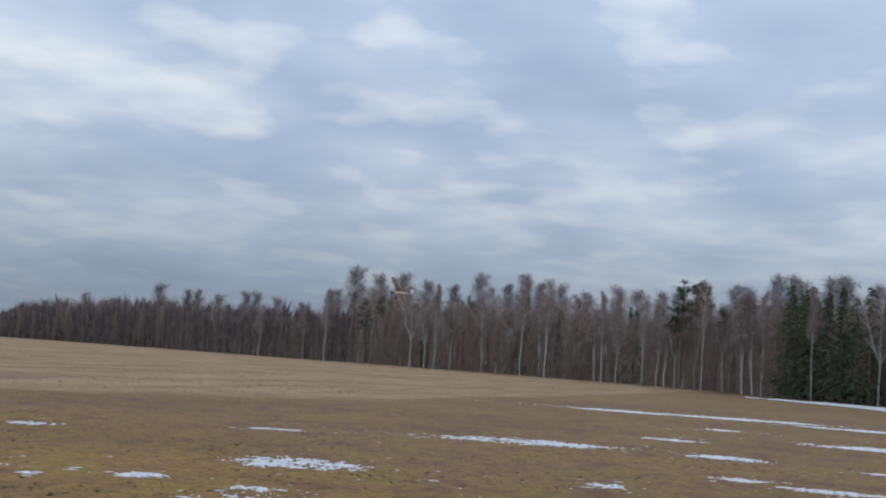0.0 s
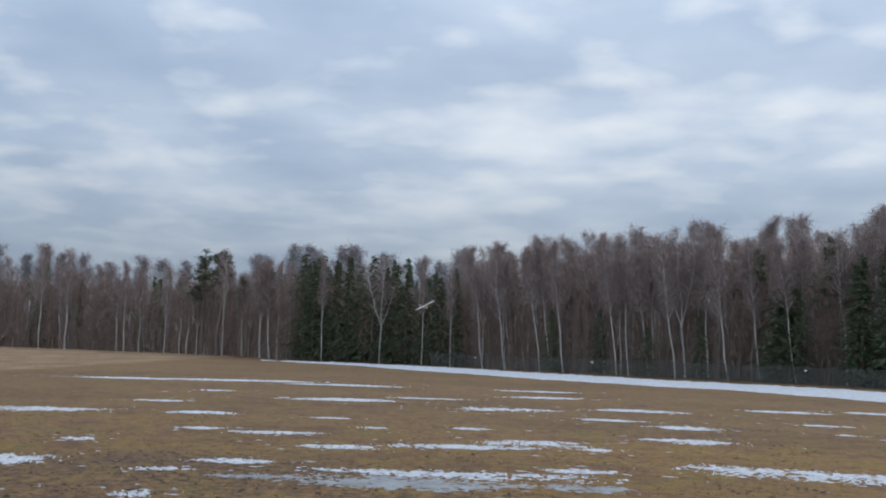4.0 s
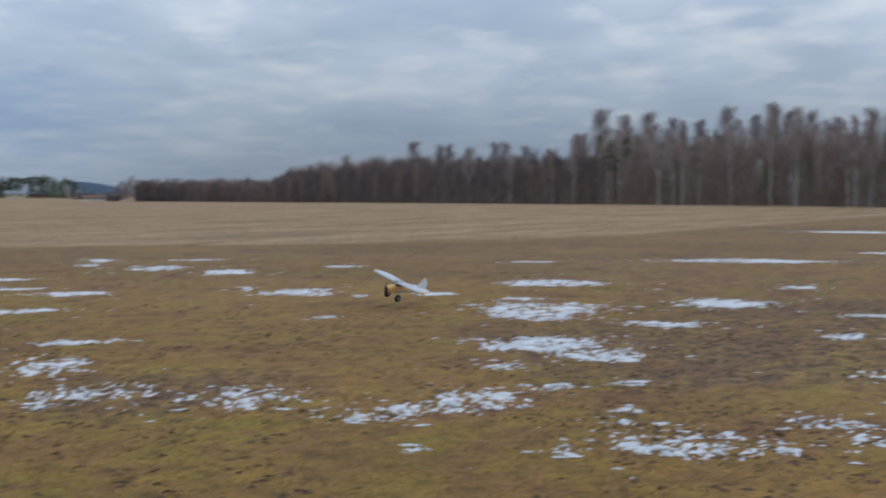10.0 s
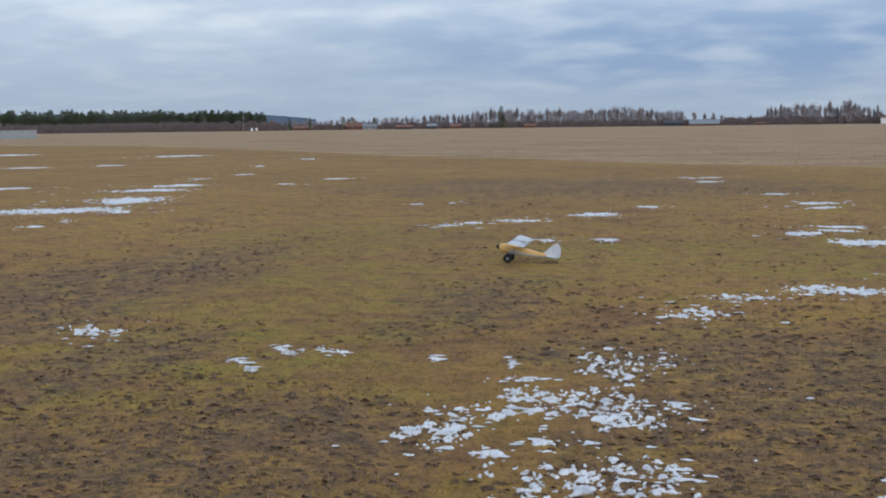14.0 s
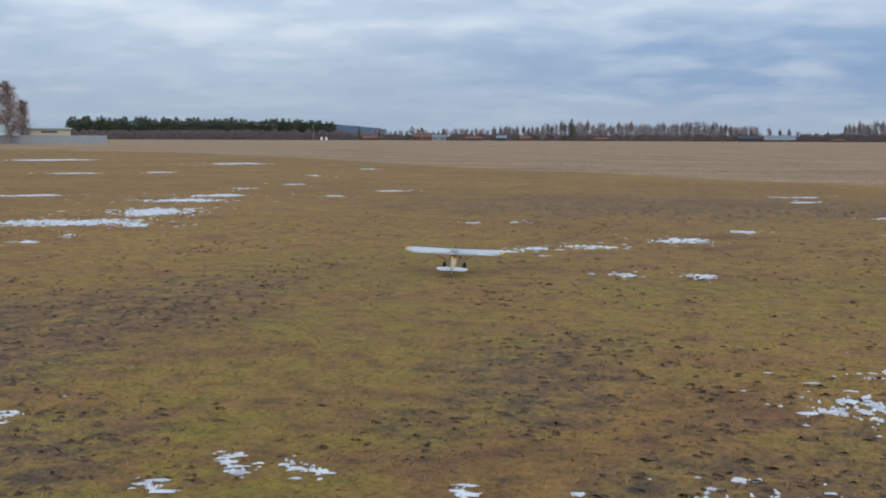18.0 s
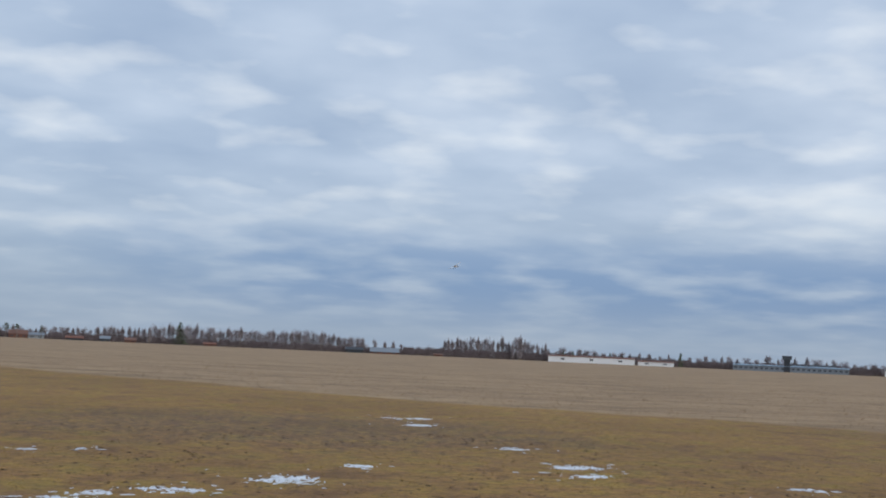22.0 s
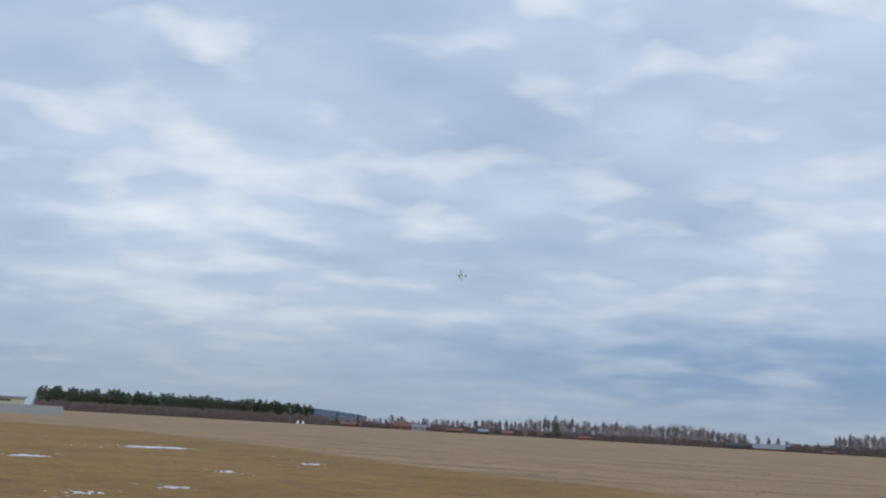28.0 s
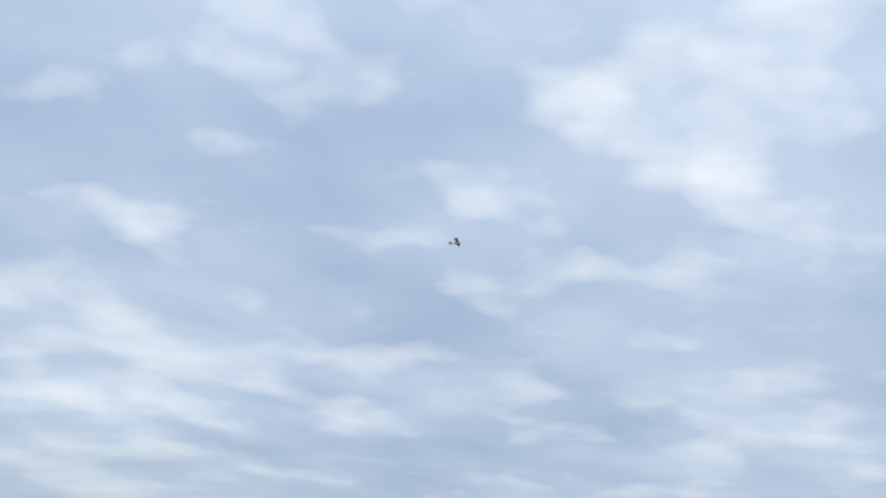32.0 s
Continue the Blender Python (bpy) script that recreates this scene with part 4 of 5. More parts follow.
        bmesh.ops.rotate(bm, verts=bm.verts, matrix=Matrix.Rotation(radians(90), 3, "Y"))
        bmesh.ops.translate(bm, vec=(sgn * 0.20, 0.16, 0.092), verts=bm.verts)
        wheel = part("wheel", bm, M_RUBBER, root, "fat black balloon tyre", True)
        bm = bmesh.new()
        bmesh.ops.create_cone(bm, cap_ends=True, segments=16, radius1=0.034, radius2=0.03, depth=0.084)
        bmesh.ops.rotate(bm, verts=bm.verts, matrix=Matrix.Rotation(radians(90), 3, "Y"))
        bmesh.ops.translate(bm, vec=(sgn * 0.20, 0.16, 0.092), verts=bm.verts)
        part("hub", bm, M_STEEL, wheel)
        bm = bmesh.new()
        tail = [(0.0, -0.56), (0.12, -0.57), (0.26, -0.61), (0.30, -0.66), (0.29, -0.74), (0.22, -0.80), (0.03, -0.80), (0.0, -0.76)]
        top = [bm.verts.new((sgn * x, y, 0.292)) for x, y in tail]
        bot = [bm.verts.new((sgn * x, y, 0.278)) for x, y in tail]
        bm.faces.new(top)
        bm.faces.new(bot[::-1])
        for s in range(len(tail)):
            e = (s + 1) % len(tail)
            bm.faces.new((top[s], bot[s], bot[e], top[e]))
        bmesh.ops.recalc_face_normals(bm, faces=bm.faces)
        part("tailplane", bm, M_FOAMW, root)
    for nm, outline in (("fin", [(-0.50, 0.285), (-0.65, 0.46), (-0.70, 0.53), (-0.705, 0.28)]), ("rudder", [(-0.71, 0.25), (-0.71, 0.535), (-0.76, 0.555), (-0.83, 0.50), (-0.865, 0.39), (-0.855, 0.28), (-0.80, 0.235)])):
        bm = bmesh.new()
        a = [bm.verts.new((0.008, y, z)) for y, z in outline]
        b = [bm.verts.new((-0.008, y, z)) for y, z in outline]
        bm.faces.new(a)
        bm.faces.new(b[::-1])
        for s in range(len(outline)):
            e = (s + 1) % len(outline)
            bm.faces.new((a[s], b[s], b[e], a[e]))
        bmesh.ops.recalc_face_normals(bm, faces=bm.faces)
        part(nm, bm, M_FOAMW, root)
    st = Soup()
    st.tube([Vector((0, -0.74, 0.25)), Vector((0, -0.80, 0.17))], [0.005, 0.004], 5)
    part("tail_leg", st.data(), M_STEEL, root)
    bm = bmesh.new()
    bmesh.ops.create_uvsphere(bm, u_segments=12, v_segments=8, radius=0.033)
    bmesh.ops.scale(bm, vec=(0.45, 1, 1), verts=bm.verts)
    bmesh.ops.translate(bm, vec=(0, -0.81, 0.155), verts=bm.verts)
    part("tail_wheel", bm, M_RUBBER, root, "", True)
    bm = bmesh.new()
    box(bm, 0.15, 0.20, 0.07, 0, 0.09, 0.385, 0.015)
    for v in bm.verts:
        if v.co.y > 0.12 and v.co.z > 0.39:
            v.co.y -= 0.07
    part("cabin_window", bm, M_DARK, root, "dark cabin glazing")
    bm = bmesh.new()
    bmesh.ops.create_cone(bm, cap_ends=True, segments=14, radius1=0.034, radius2=0.008, depth=0.07)
    bmesh.ops.rotate(bm, verts=bm.verts, matrix=Matrix.Rotation(radians(-90), 3, "X"))
    bmesh.ops.translate(bm, vec=(0, 0.435, 0.27), verts=bm.verts)
    part("spinner", bm, M_DARK, root, "", True)
    bm = bmesh.new()
    for sgn in (-1, 1):
        box(bm, 0.024, 0.006, 0.15, 0.0, 0.43, 0.27 + sgn * 0.085, 0.002)
    part("propeller", bm, M_DARK, root)
    for o in root.children_recursive:
        o.data.transform(Matrix.Scale(0.667, 4))
    return root


plane = aeroplane()
FLIGHT = (
    (0, 42.46, 15.78, 3.75, 9, 40, 2),
    (1, 49.95, 12.97, 4.25, 55, 55, -1),
    (2, 57.75, 8.98, 4.51, 166, 63, -2),
    (3, 66.19, 2.71, 4.30, 207, 40, -2),
    (4, 64.49, -4.08, 3.81, 242, 26, -1),
    (4.5, 58.52, -5.74, 3.60, 253, 17, -1),
    (6.5, 48.64, -3.67, 3.13, 266, -11, -0),
    (7, 42.55, -1.91, 2.76, 266, -4, -0),
    (7.5, 38.86, -0.15, 2.80, 266, -1, 1),
    (8, 35.63, 1.77, 2.75, 266, -5, 5),
    (8.5, 31.61, 3.88, 2.15, 278, -12, 6),
    (9, 27.85, 6.03, 1.19, 285, -6, 7),
    (9.5, 23.14, 8.63, 0.42, 282, -7, 6),
    (10, 15.87, 9.56, 0.12, 289, -14, 4),
    (10.5, 9.90, 9.74, 0.05, 296, 0, 1),
    (11, 6.39, 10.99, -0.01, 298, 0, 5),
    (11.5, 3.71, 12.60, -0.01, 295, 0, 6),
    (12, 1.59, 13.63, -0.01, 285, 0, 8),
    (12.5, -0.04, 14.59, -0.01, 270, 0, 9),
    (13, -1.13, 14.71, -0.01, 262, 0, 9),
    (14, -1.93, 14.92, -0.01, 270, 0, 10),
    (14.5, -1.92, 14.77, -0.01, 273, 0, 10),
    (16.5, -2.18, 15.39, -0.01, 300, 0, 10),
    (17, -2.49, 15.07, -0.01, 307, 0, 10),
    (17.5, -3.31, 15.92, -0.01, 332, 0, 10),
    (18, -4.10, 17.62, -0.01, 349, 2, 10),
    (18.5, -4.89, 20.71, -0.01, 376, 0, 9),
    (19, -4.49, 24.22, -0.01, 410, 0, 8),
    (19.5, -2.87, 30.09, -0.01, 392, 0, 5),
    (20, -0.90, 29.77, 0.74, 376, 1, 6),
    (20.5, 0.55, 44.40, 1.81, 370, 2, 11),
    (21, 3.33, 69.11, 2.88, 345, -36, 9),
    (21.5, 6.36, 94.95, 6.13, 336, -46, 6),
    (22, 8.34, 117.75, 9.95, 336, -31, 6),
    (23, 6.57, 149.16, 16.66, 340, -21, 5),
    (24, 4.42, 178.07, 23.12, 350, -26, 2),
    (24.5, 1.24, 178.99, 24.02, 340, -31, 0),
    (26.5, -12.77, 126.30, 17.91, 259, -60, -0),
    (27, -19.53, 135.65, 18.74, 258, -6, -2),
    (27.5, -25.48, 134.73, 17.88, 254, -38, -0),
    (28, -28.66, 123.74, 16.15, 243, -58, 0),
    (28.5, -31.66, 122.91, 16.36, 225, -10, 6),
    (29, -27.62, 100.70, 15.56, 189, -33, 8),
    (29.5, -26.87, 94.58, 17.89, 175, -43, 7),
    (30, -27.53, 93.64, 21.15, 169, -48, 6),
    (30.5, -27.17, 93.06, 23.73, 165, -49, 5),
    (31, -26.07, 88.16, 23.32, 163, -51, 4),
    (31.5, -18.68, 71.99, 19.54, 135, -45, 2),
    (32, -17.08, 89.17, 27.11, 90, -6, 3),
)


def motions():
    """The aeroplane's way: seconds, place of the wheels' feet, heading, bank, tilt."""
    rows = []
    for t, x, y, z, heading, bank, tilt in FLIGHT:
        rows.append((t, Matrix.Translation((x, y, z)) @ Euler((0, 0, radians(-heading))).to_matrix().to_4x4() @ Matrix.Translation((0, 0, 0.18))
                     @ Euler((radians(tilt), radians(bank), 0)).to_matrix().to_4x4() @ Matrix.Translation((0, 0, -0.18))))
    walk(plane, rows)


# ---- along the far side of the field: woods, houses, the airfield's buildings ----
YARD = 260.0  # how far off the walled yard lies


def spot(heading, rng_m):
    return rng_m * math.sin(radians(heading)), rng_m * math.cos(radians(heading))


def tree_row(models, h0, h1, step, tops, back=1.0, wide=1.0, seed=1, deep=2.5, group="trees on the skyline", label=""):
    rng = random.Random(seed)
    h = h0
    while h < h1:
        top = float(np.interp(h, *tops))
        plant(rng.choice(models), h, edge_range(h) + back + deep * rng.random(), top * rng.uniform(0.84, 1.22 if models is FAR_BARE else 1.1), wide * rng.uniform(0.8, 1.2), rng.uniform(0, 360), group, label)
        h += step * rng.uniform(0.7, 1.3)


def far_wood(h0, h1, tops, back, seed, name="far_wood", label="even brown wood on the skyline"):
    """A stretch of wood far off, too fine to tell its trees apart."""
    rng = random.Random(seed)
    s = Soup()
    for i in range(int((h1 - h0) * 1100)):
        h = rng.uniform(h0, h1)
        top = float(np.interp(h, *tops)) * (0.86 + 0.3 * noise.noise(Vector((h * 3.1, seed, 0))) + 0.2 * noise.noise(Vector((h * 9.0, seed, 4))))
        x, y = spot(h, edge_range(h) + back + 8 * rng.random())
        side = Vector((math.cos(radians(h)), -math.sin(radians(h)), 0))
        z = top * rng.uniform(0.0, 0.72)
        s.blade(Vector((x, y, height(x, y) + z - 0.2)), (Vector((0, 0, 1)) + rand_dir(rng) * 0.35).normalized(), top * rng.uniform(0.22, 0.36) + 0.3, rng.uniform(0.14, 0.34), side)
    tagged(part(name, s.data(), M_FARWOOD), label, "wood", kind="stuff")


WEST = ((-32.53, -23.74, -20.07, -19.29), (11.16, 11.03, 10.04, 6.69))
tree_row(SPRUCES, -32.22, -19.87, 0.07, WEST, 20.82, 2.2, 2, 20.82, "pine wood on the skyline", "small dark conifer in the far wood")
far_wood(-32.33, -19.09, ((-33.05, -24.78, -18.7), (5.5, 6.01, 5.86)), 5, 3)
far_wood(-19.29, -9.53, ((-19.68, -15.77, -13.38, -9.53), (3.51, 3.85, 4.38, 4.25)), 11.72, 4)
far_wood(-9.74, 2.49, ((-10.05, -4.35, -0.2, 2.49), (3.82, 4.31, 4.35, 3.16)), 11.91, 5)
far_wood(2.18, 4.15, ((1.87, 4.98), (5.25, 5.29)), 10.51, 6)
far_wood(4.04, 9.12, ((3.94, 9.12), (4.84, 5.29)), 12.32, 7)
far_wood(8.91, 24.58, ((9.12, 13.24, 16.33, 18.4, 24.58), (5.82, 5.29, 4.41, 4.85, 5.41)), 21.18, 8)
far_wood(24.58, 38.3, ((24.58, 28.7, 38.08), (5.06, 4.75, 5.03)), 20.95, 9)
far_wood(42.37, 44.5, ((42.37, 44.5), (2.68, 1.72)), 10.22, 10)
far_wood(45.2, 67.5, ((45, 51.6, 52.6, 57.6, 62.8, 67.5), (5.6, 5.6, 8.4, 10.4, 9.4, 9.6)), 4, 15, "young_wood", "dense brown young wood along the hay")
tree_row(FAR_BARE, -18.9, -10.05, 0.26, ((-18.7, -15.77, -13.38, -11.2, -10.05), (4.6, 5.03, 6.74, 5.93, 7.22)), 13.39, 1.15, 4, 20.92)
tree_row(FAR_BARE, -10.05, 0.21, 0.20, ((-10.05, -9.53, -7.46, -4.66, -2.07, 0.21), (7.22, 8.34, 8.55, 8.18, 9.19, 6.97)), 10.2, 0.95, 5, 21.24)
tree_row(FAR_BARE, 0.21, 2.49, 0.5, ((-0.2, 2.9), (6.53, 5.71)), 15.69, 1.0, 6, 21.79)
tree_row(FAR_BARE, 4.15, 9.12, 0.20, ((3.94, 6.01, 8.08, 9.12), (8.1, 9.35, 9.88, 7.94)), 10.57, 0.9, 8, 22.01)
tree_row(FAR_BARE, 9.12, 24.58, 0.42, ((9.12, 13.24, 16.33, 20.46, 24.58), (6.18, 5.47, 5.47, 7.24, 5.76)), 19.41, 1.2, 9, 22.06)
tree_row(FAR_BARE, 24.58, 38.08, 0.55, ((24.58, 28.7, 38.08), (5.41, 5.18, 5.53)), 20.95, 1.3, 10, 21.83)
tree_row(SPRUCES, 9.12, 13.66, 0.6, ((9.12, 14.27), (6.18, 5.29)), 17.65, 1.5, 11, 22.06, label="small dark conifer beside the far buildings")
tree_row(PINES + SPRUCES, 38.08, 42.58, 0.12, ((37.87, 38.83, 40.76, 42.26, 42.79), (7.55, 10.04, 11.8, 7.84, 5.79)), 13.42, 1.9, 12, 16.77, "pine wood on the skyline", "small dark conifer in the far wood")
tree_row(FAR_BARE, 42.58, 44.5, 0.4, ((42.37, 44.5), (3.19, 2.04)), 12.18, 1.2, 13, 15.22)
tree_row(ALDERS, 44.4, 52.15, 0.13, ((44.29, 44.91, 47.56, 52.15), (3.7, 5.48, 5, 4.59)), 3.28, 2.0, 14, 12.29, "trees of the wood")
plant(SPRUCES[1], -8.44, edge_range(-8.44) + 2.25, 11.26, 2.2, 30, "trees on the skyline", "lone dark spruce above bare trees on the skyline")
plant(SPRUCES[0], 15.36, edge_range(15.36) + 1.75, 7.24, 1.9, 80, "trees on the skyline", "lone dark spruce beside the white halls")
plant(SPRUCES[2], -17.72, edge_range(-17.72) + 1.75, 6.7, 1.6, 10, "trees on the skyline")
plant(SPRUCES[0], -18.7, edge_range(-18.7) + 1.75, 6.86, 1.6, 60, "trees on the skyline")
plant(PINES[0], -16.16, edge_range(-16.16) + 2.25, 7.54, 1.9, 20, "trees on the skyline", "green pine behind the red-roofed house")
plant(PINES[1], -15.67, edge_range(-15.67) + 3, 6.87, 1.9, 90, "trees on the skyline", "green pine behind the red-roofed house")
plant(PINES[0], -14.63, edge_range(-14.63) + 3, 6.72, 1.6, 130, "trees on the skyline", "green pine behind the red-roofed house")
plant(BROAD[0], -34.65, YARD - 3.56, 12.0, 1.05, 20)
plant(BROAD[1], -35.53, YARD - 1.42, 13.4, 1.1, 60)
plant(BROAD[0], -34.08, YARD + 1.42, 8.7, 1.15, 250)
plant(BROAD[1], -37.18, YARD - 3.2, 12.8, 1.1, 160)

M_PLASTER = simple("white plaster", (0.72, 0.73, 0.74), (0.83, 0.84, 0.85), 2.0, 0.8)
M_CREAM = simple("cream board", (0.46, 0.42, 0.31), (0.56, 0.52, 0.40), 3.0, 0.8)
M_REDWALL = simple("red brown boards", (0.14, 0.055, 0.038), (0.22, 0.095, 0.065), 4.0, 0.85)
M_REDROOF = simple("orange roof tiles", (0.13, 0.062, 0.046), (0.20, 0.10, 0.072), 5.0, 0.8)
M_GREYROOF = simple("grey sheet roof", (0.15, 0.175, 0.205), (0.24, 0.27, 0.305), 3.0, 0.8)
M_DARKWALL = simple("dark hangar cladding", (0.018, 0.022, 0.030), (0.045, 0.05, 0.06), 4.0, 0.6)
M_BLUEWALL = simple("pale blue hangar cladding", (0.22, 0.34, 0.46), (0.32, 0.44, 0.56), 3.0, 0.6)
M_GREENWALL = simple("green hangar cladding", (0.035, 0.085, 0.075), (0.06, 0.13, 0.11), 3.0, 0.6)
M_GLASS = simple("dark window glass", (0.05, 0.06, 0.07), (0.10, 0.115, 0.13), 2.0, 0.12)
# blue base colour stands in for the haze before the far hills
M_HAZEHILL = simple("wooded hill in painted haze", (0.075, 0.115, 0.175), (0.105, 0.15, 0.215), 0.02, 1.0, bump=0)
M_WIRE = simple("green grey wire", (0.075, 0.085, 0.080), (0.14, 0.15, 0.14), 3.0, 0.6)


def house(name, heading, wide, high, deep, pitch, walls, roofs, windows, label, category="house", out=1.0, door=False, doors=0):
    """A house or hall seen across the field, its long side to the field."""
    x, y = spot(heading, (YARD if heading < -30 else edge_range(heading)) + out)
    root = tagged(new(name), label, category, "buildings across the field")
    root.matrix_basis = Matrix.Translation((x, y, height(x, y) - 0.03)) @ Euler((0, 0, radians(-heading))).to_matrix().to_4x4()
    eaves = high * (1 - pitch)
    bm = bmesh.new()
    box(bm, wide, deep, eaves, 0, deep / 2, eaves / 2, 0.03)
    part("wall", bm, walls, root)
    bm = bmesh.new()
    o = 0.35
    p = [(-wide / 2 - o, -o, eaves), (wide / 2 + o, -o, eaves), (wide / 2 + o, deep + o, eaves), (-wide / 2 - o, deep + o, eaves), (-wide / 2 - o, deep / 2, high), (wide / 2 + o, deep / 2, high)]
    vs = [bm.verts.new(q) for q in p] + [bm.verts.new((q[0], q[1], q[2] + 0.2)) for q in p]
    for f in ((0, 1, 5, 4), (2, 3, 4, 5)):
        bm.faces.new([vs[i + 6] for i in f])
        bm.faces.new([vs[i] for i in f[::-1]])
    for a, b in ((0, 1), (1, 5), (5, 2), (2, 3), (3, 4), (4, 0)):
        bm.faces.new((vs[a], vs[b], vs[b + 6], vs[a + 6]))
    bm.faces.new((vs[0], vs[4], vs[3]))
    bm.faces.new((vs[1], vs[2], vs[5]))
    bmesh.ops.recalc_face_normals(bm, faces=bm.faces)
    part("roof", bm, roofs, root)
    for i in range(windows):
        bm = bmesh.new()
        w = min(0.55 * wide / max(windows, 1), 1.8)
        box(bm, w, 0.10, eaves * 0.30, (i + 0.5) / windows * wide - wide / 2, -0.02, eaves * 0.56, 0.01)
        part("window", bm, M_GLASS, root)
    if category == "shed" and wide > 2:
        bm = bmesh.new()
        box(bm, wide * 0.36, 0.08, 0.42, 0.2, -0.02, eaves * 0.84, 0.01)
        part("opening", bm, M_GLASS, root, "long dark opening under the eaves")
    for i in range(doors):
        bm = bmesh.new()
        box(bm, wide / doors * 0.8, 0.12, eaves * 0.82, (i + 0.5) / doors * wide - wide / 2, -0.03, eaves * 0.42, 0.02)
        part("hangar_door", bm, M_GREYROOF, root, "grey sliding hangar door")
    return root


house("white_hall", 11.18, 43.06, 3.35, 10.32, 0.12, M_PLASTER, M_REDWALL, 3, "long low white hall with a thin red roof edge", "hall")
house("white_hall", 14.22, 17.65, 2.38, 9.18, 0.15, M_PLASTER, M_REDWALL, 2, "short low white hall beside the field", "hall")
house("terminal", 20.35, 54.71, 3, 13.76, 0.10, M_GREYROOF, M_BLUEWALL, 22, "low blue-grey terminal with a row of windows", "terminal", 8.82)
house("terminal_wing", 21.39, 21.13, 4.05, 10.3, 0.10, M_CONCRETE, M_DARKWALL, 9, "dark roofed wing behind the terminal", "terminal", 20.25)
house("storehouse", 24.94, 10.47, 3.14, 9.07, 0.12, M_PLASTER, M_GREYROOF, 4, "small white flat storehouse", "storehouse")
house("hangar", 30.46, 11.61, 6.02, 13.42, 0.12, M_GREENWALL, M_GREENWALL, 0, "dark green hangar across the field", "hangar", doors=2)
house("hangar", 31.9, 17.98, 5.65, 15.58, 0.10, M_DARKWALL, M_DARKWALL, 0, "black-clad hangar with a flat front", "hangar", doors=0)
house("hangar", 34.01, 25.08, 6.12, 17.68, 0.16, M_BLUEWALL, M_BLUEWALL, 0, "pale blue hangar with a low roof", "hangar", doors=0)
house("shed", 32.77, 5.29, 3.59, 5.55, 0.2, M_PLASTER, M_GREYROOF, 1, "white annex beside the blue hangar", "shed", 5.12)
house("cottage", 39.8, 8.34, 3.5, 6.5, 0.45, M_CREAM, M_GREYROOF, 2, "small cream cottage before dark conifers", out=5)
house("cottage", 40.97, 8.31, 2.99, 6.48, 0.45, M_REDWALL, M_DARKWALL, 2, "small red cottage before dark conifers", out=4.98)
house("long_house", 43.76, 10.25, 1.34, 3.48, 0.4, M_PLASTER, M_REDROOF, 6, "long low house with a red roof", out=2.23)
house("cottage", -18.06, 9.63, 2.18, 5.44, 0.55, M_REDWALL, M_REDROOF, 3, "low house with an orange tiled roof", out=4.19)
house("farmhouse", -15.62, 8.38, 3.69, 7.63, 0.55, M_REDWALL, M_REDROOF, 3, "farmhouse with a steep orange roof", out=4.19)
house("barn", -14.84, 7.14, 2.77, 6.55, 0.45, M_CONCRETE, M_GREYROOF, 2, "barn with a pale grey roof", "barn", 5.04)
house("cottage", -13.17, 8.01, 1.94, 5.48, 0.5, M_DARKWALL, M_REDWALL, 2, "dark low cottage among bare trees", out=5.06)
house("cottage", -11.82, 4.65, 2.54, 5.5, 0.5, M_DARKWALL, M_GREYROOF, 1, "dark cottage with a grey gable roof", out=5.08)
house("cottage", -10.68, 5.09, 2.21, 5.51, 0.5, M_REDWALL, M_REDROOF, 2, "small brown cottage among bare trees", out=5.09)
house("cottage", -7.04, 5.99, 1.71, 5.56, 0.5, M_REDWALL, M_REDWALL, 2, "small brown cottage among bare trees", out=5.14)
house("cottage", -0.2, 8.71, 2.7, 5.66, 0.5, M_DARKWALL, M_DARKWALL, 2, "dark gabled house among bare trees", out=5.22)
house("long_house", 1.25, 14.42, 2.97, 7.95, 0.72, M_REDWALL, M_GREYROOF, 3, "house with a broad blue-grey sheet roof", out=4.37)
house("hut", 3.84, 4.4, 1.23, 3.43, 0.4, M_REDROOF, M_REDROOF, 0, "tiny orange hut beside the brown wood", "hut", 2.64)
house("shed", -32.95, 8.9, 3.27, 3.7, 0.06, M_CREAM, M_CONCRETE, 0, "cream shed with a dark opening behind a wall", "shed", 2.85)


def control_tower():
    x, y = spot(20.2, edge_range(20.2) + 10)
    root = tagged(new("control_tower"), "small dark airfield control tower over the terminal", "tower", "buildings across the field")
    root.matrix_basis = Matrix.Translation((x, y, height(x, y) - 0.02)) @ Euler((0, 0, radians(-20.2))).to_matrix().to_4x4()
    bm = bmesh.new()
    box(bm, 2.9, 2.9, 6.1, 0, 0, 3.05, 0.05)
    part("shaft", bm, M_DARKWALL, root)
    bm = bmesh.new()
    box(bm, 4.4, 4.4, 1.5, 0, 0, 6.85, 0.05)
    part("cabin", bm, M_GLASS, root, "glazed dark control cabin")
    bm = bmesh.new()
    box(bm, 5.0, 5.0, 0.35, 0, 0, 7.77, 0.05)
    part("roof", bm, M_DARKWALL, root)
    s = Soup()
    s.tube([Vector((0.8, 0, 7.9)), Vector((0.8, 0, 10.2))], [0.08, 0.05], 5)
    part("aerial", s.data(), M_STEEL, root)


def pole(heading, high, label, name="mast"):
    x, y = spot(heading, edge_range(heading) - 3)
    root = tagged(new(name), label, "mast")
    root.location = (x, y, height(x, y) - 0.02)
    s = Soup()
    s.tube([Vector((0, 0, 0)), Vector((0, 0, high))], [0.16, 0.10], 8)
    part("shaft", s.data(), M_STEEL, root, smooth=True)
    bm = bmesh.new()
    box(bm, 0.7, 0.4, 0.5, 0, 0, high - 0.3, 0.04)
    part("head", bm, M_CONCRETE, root)


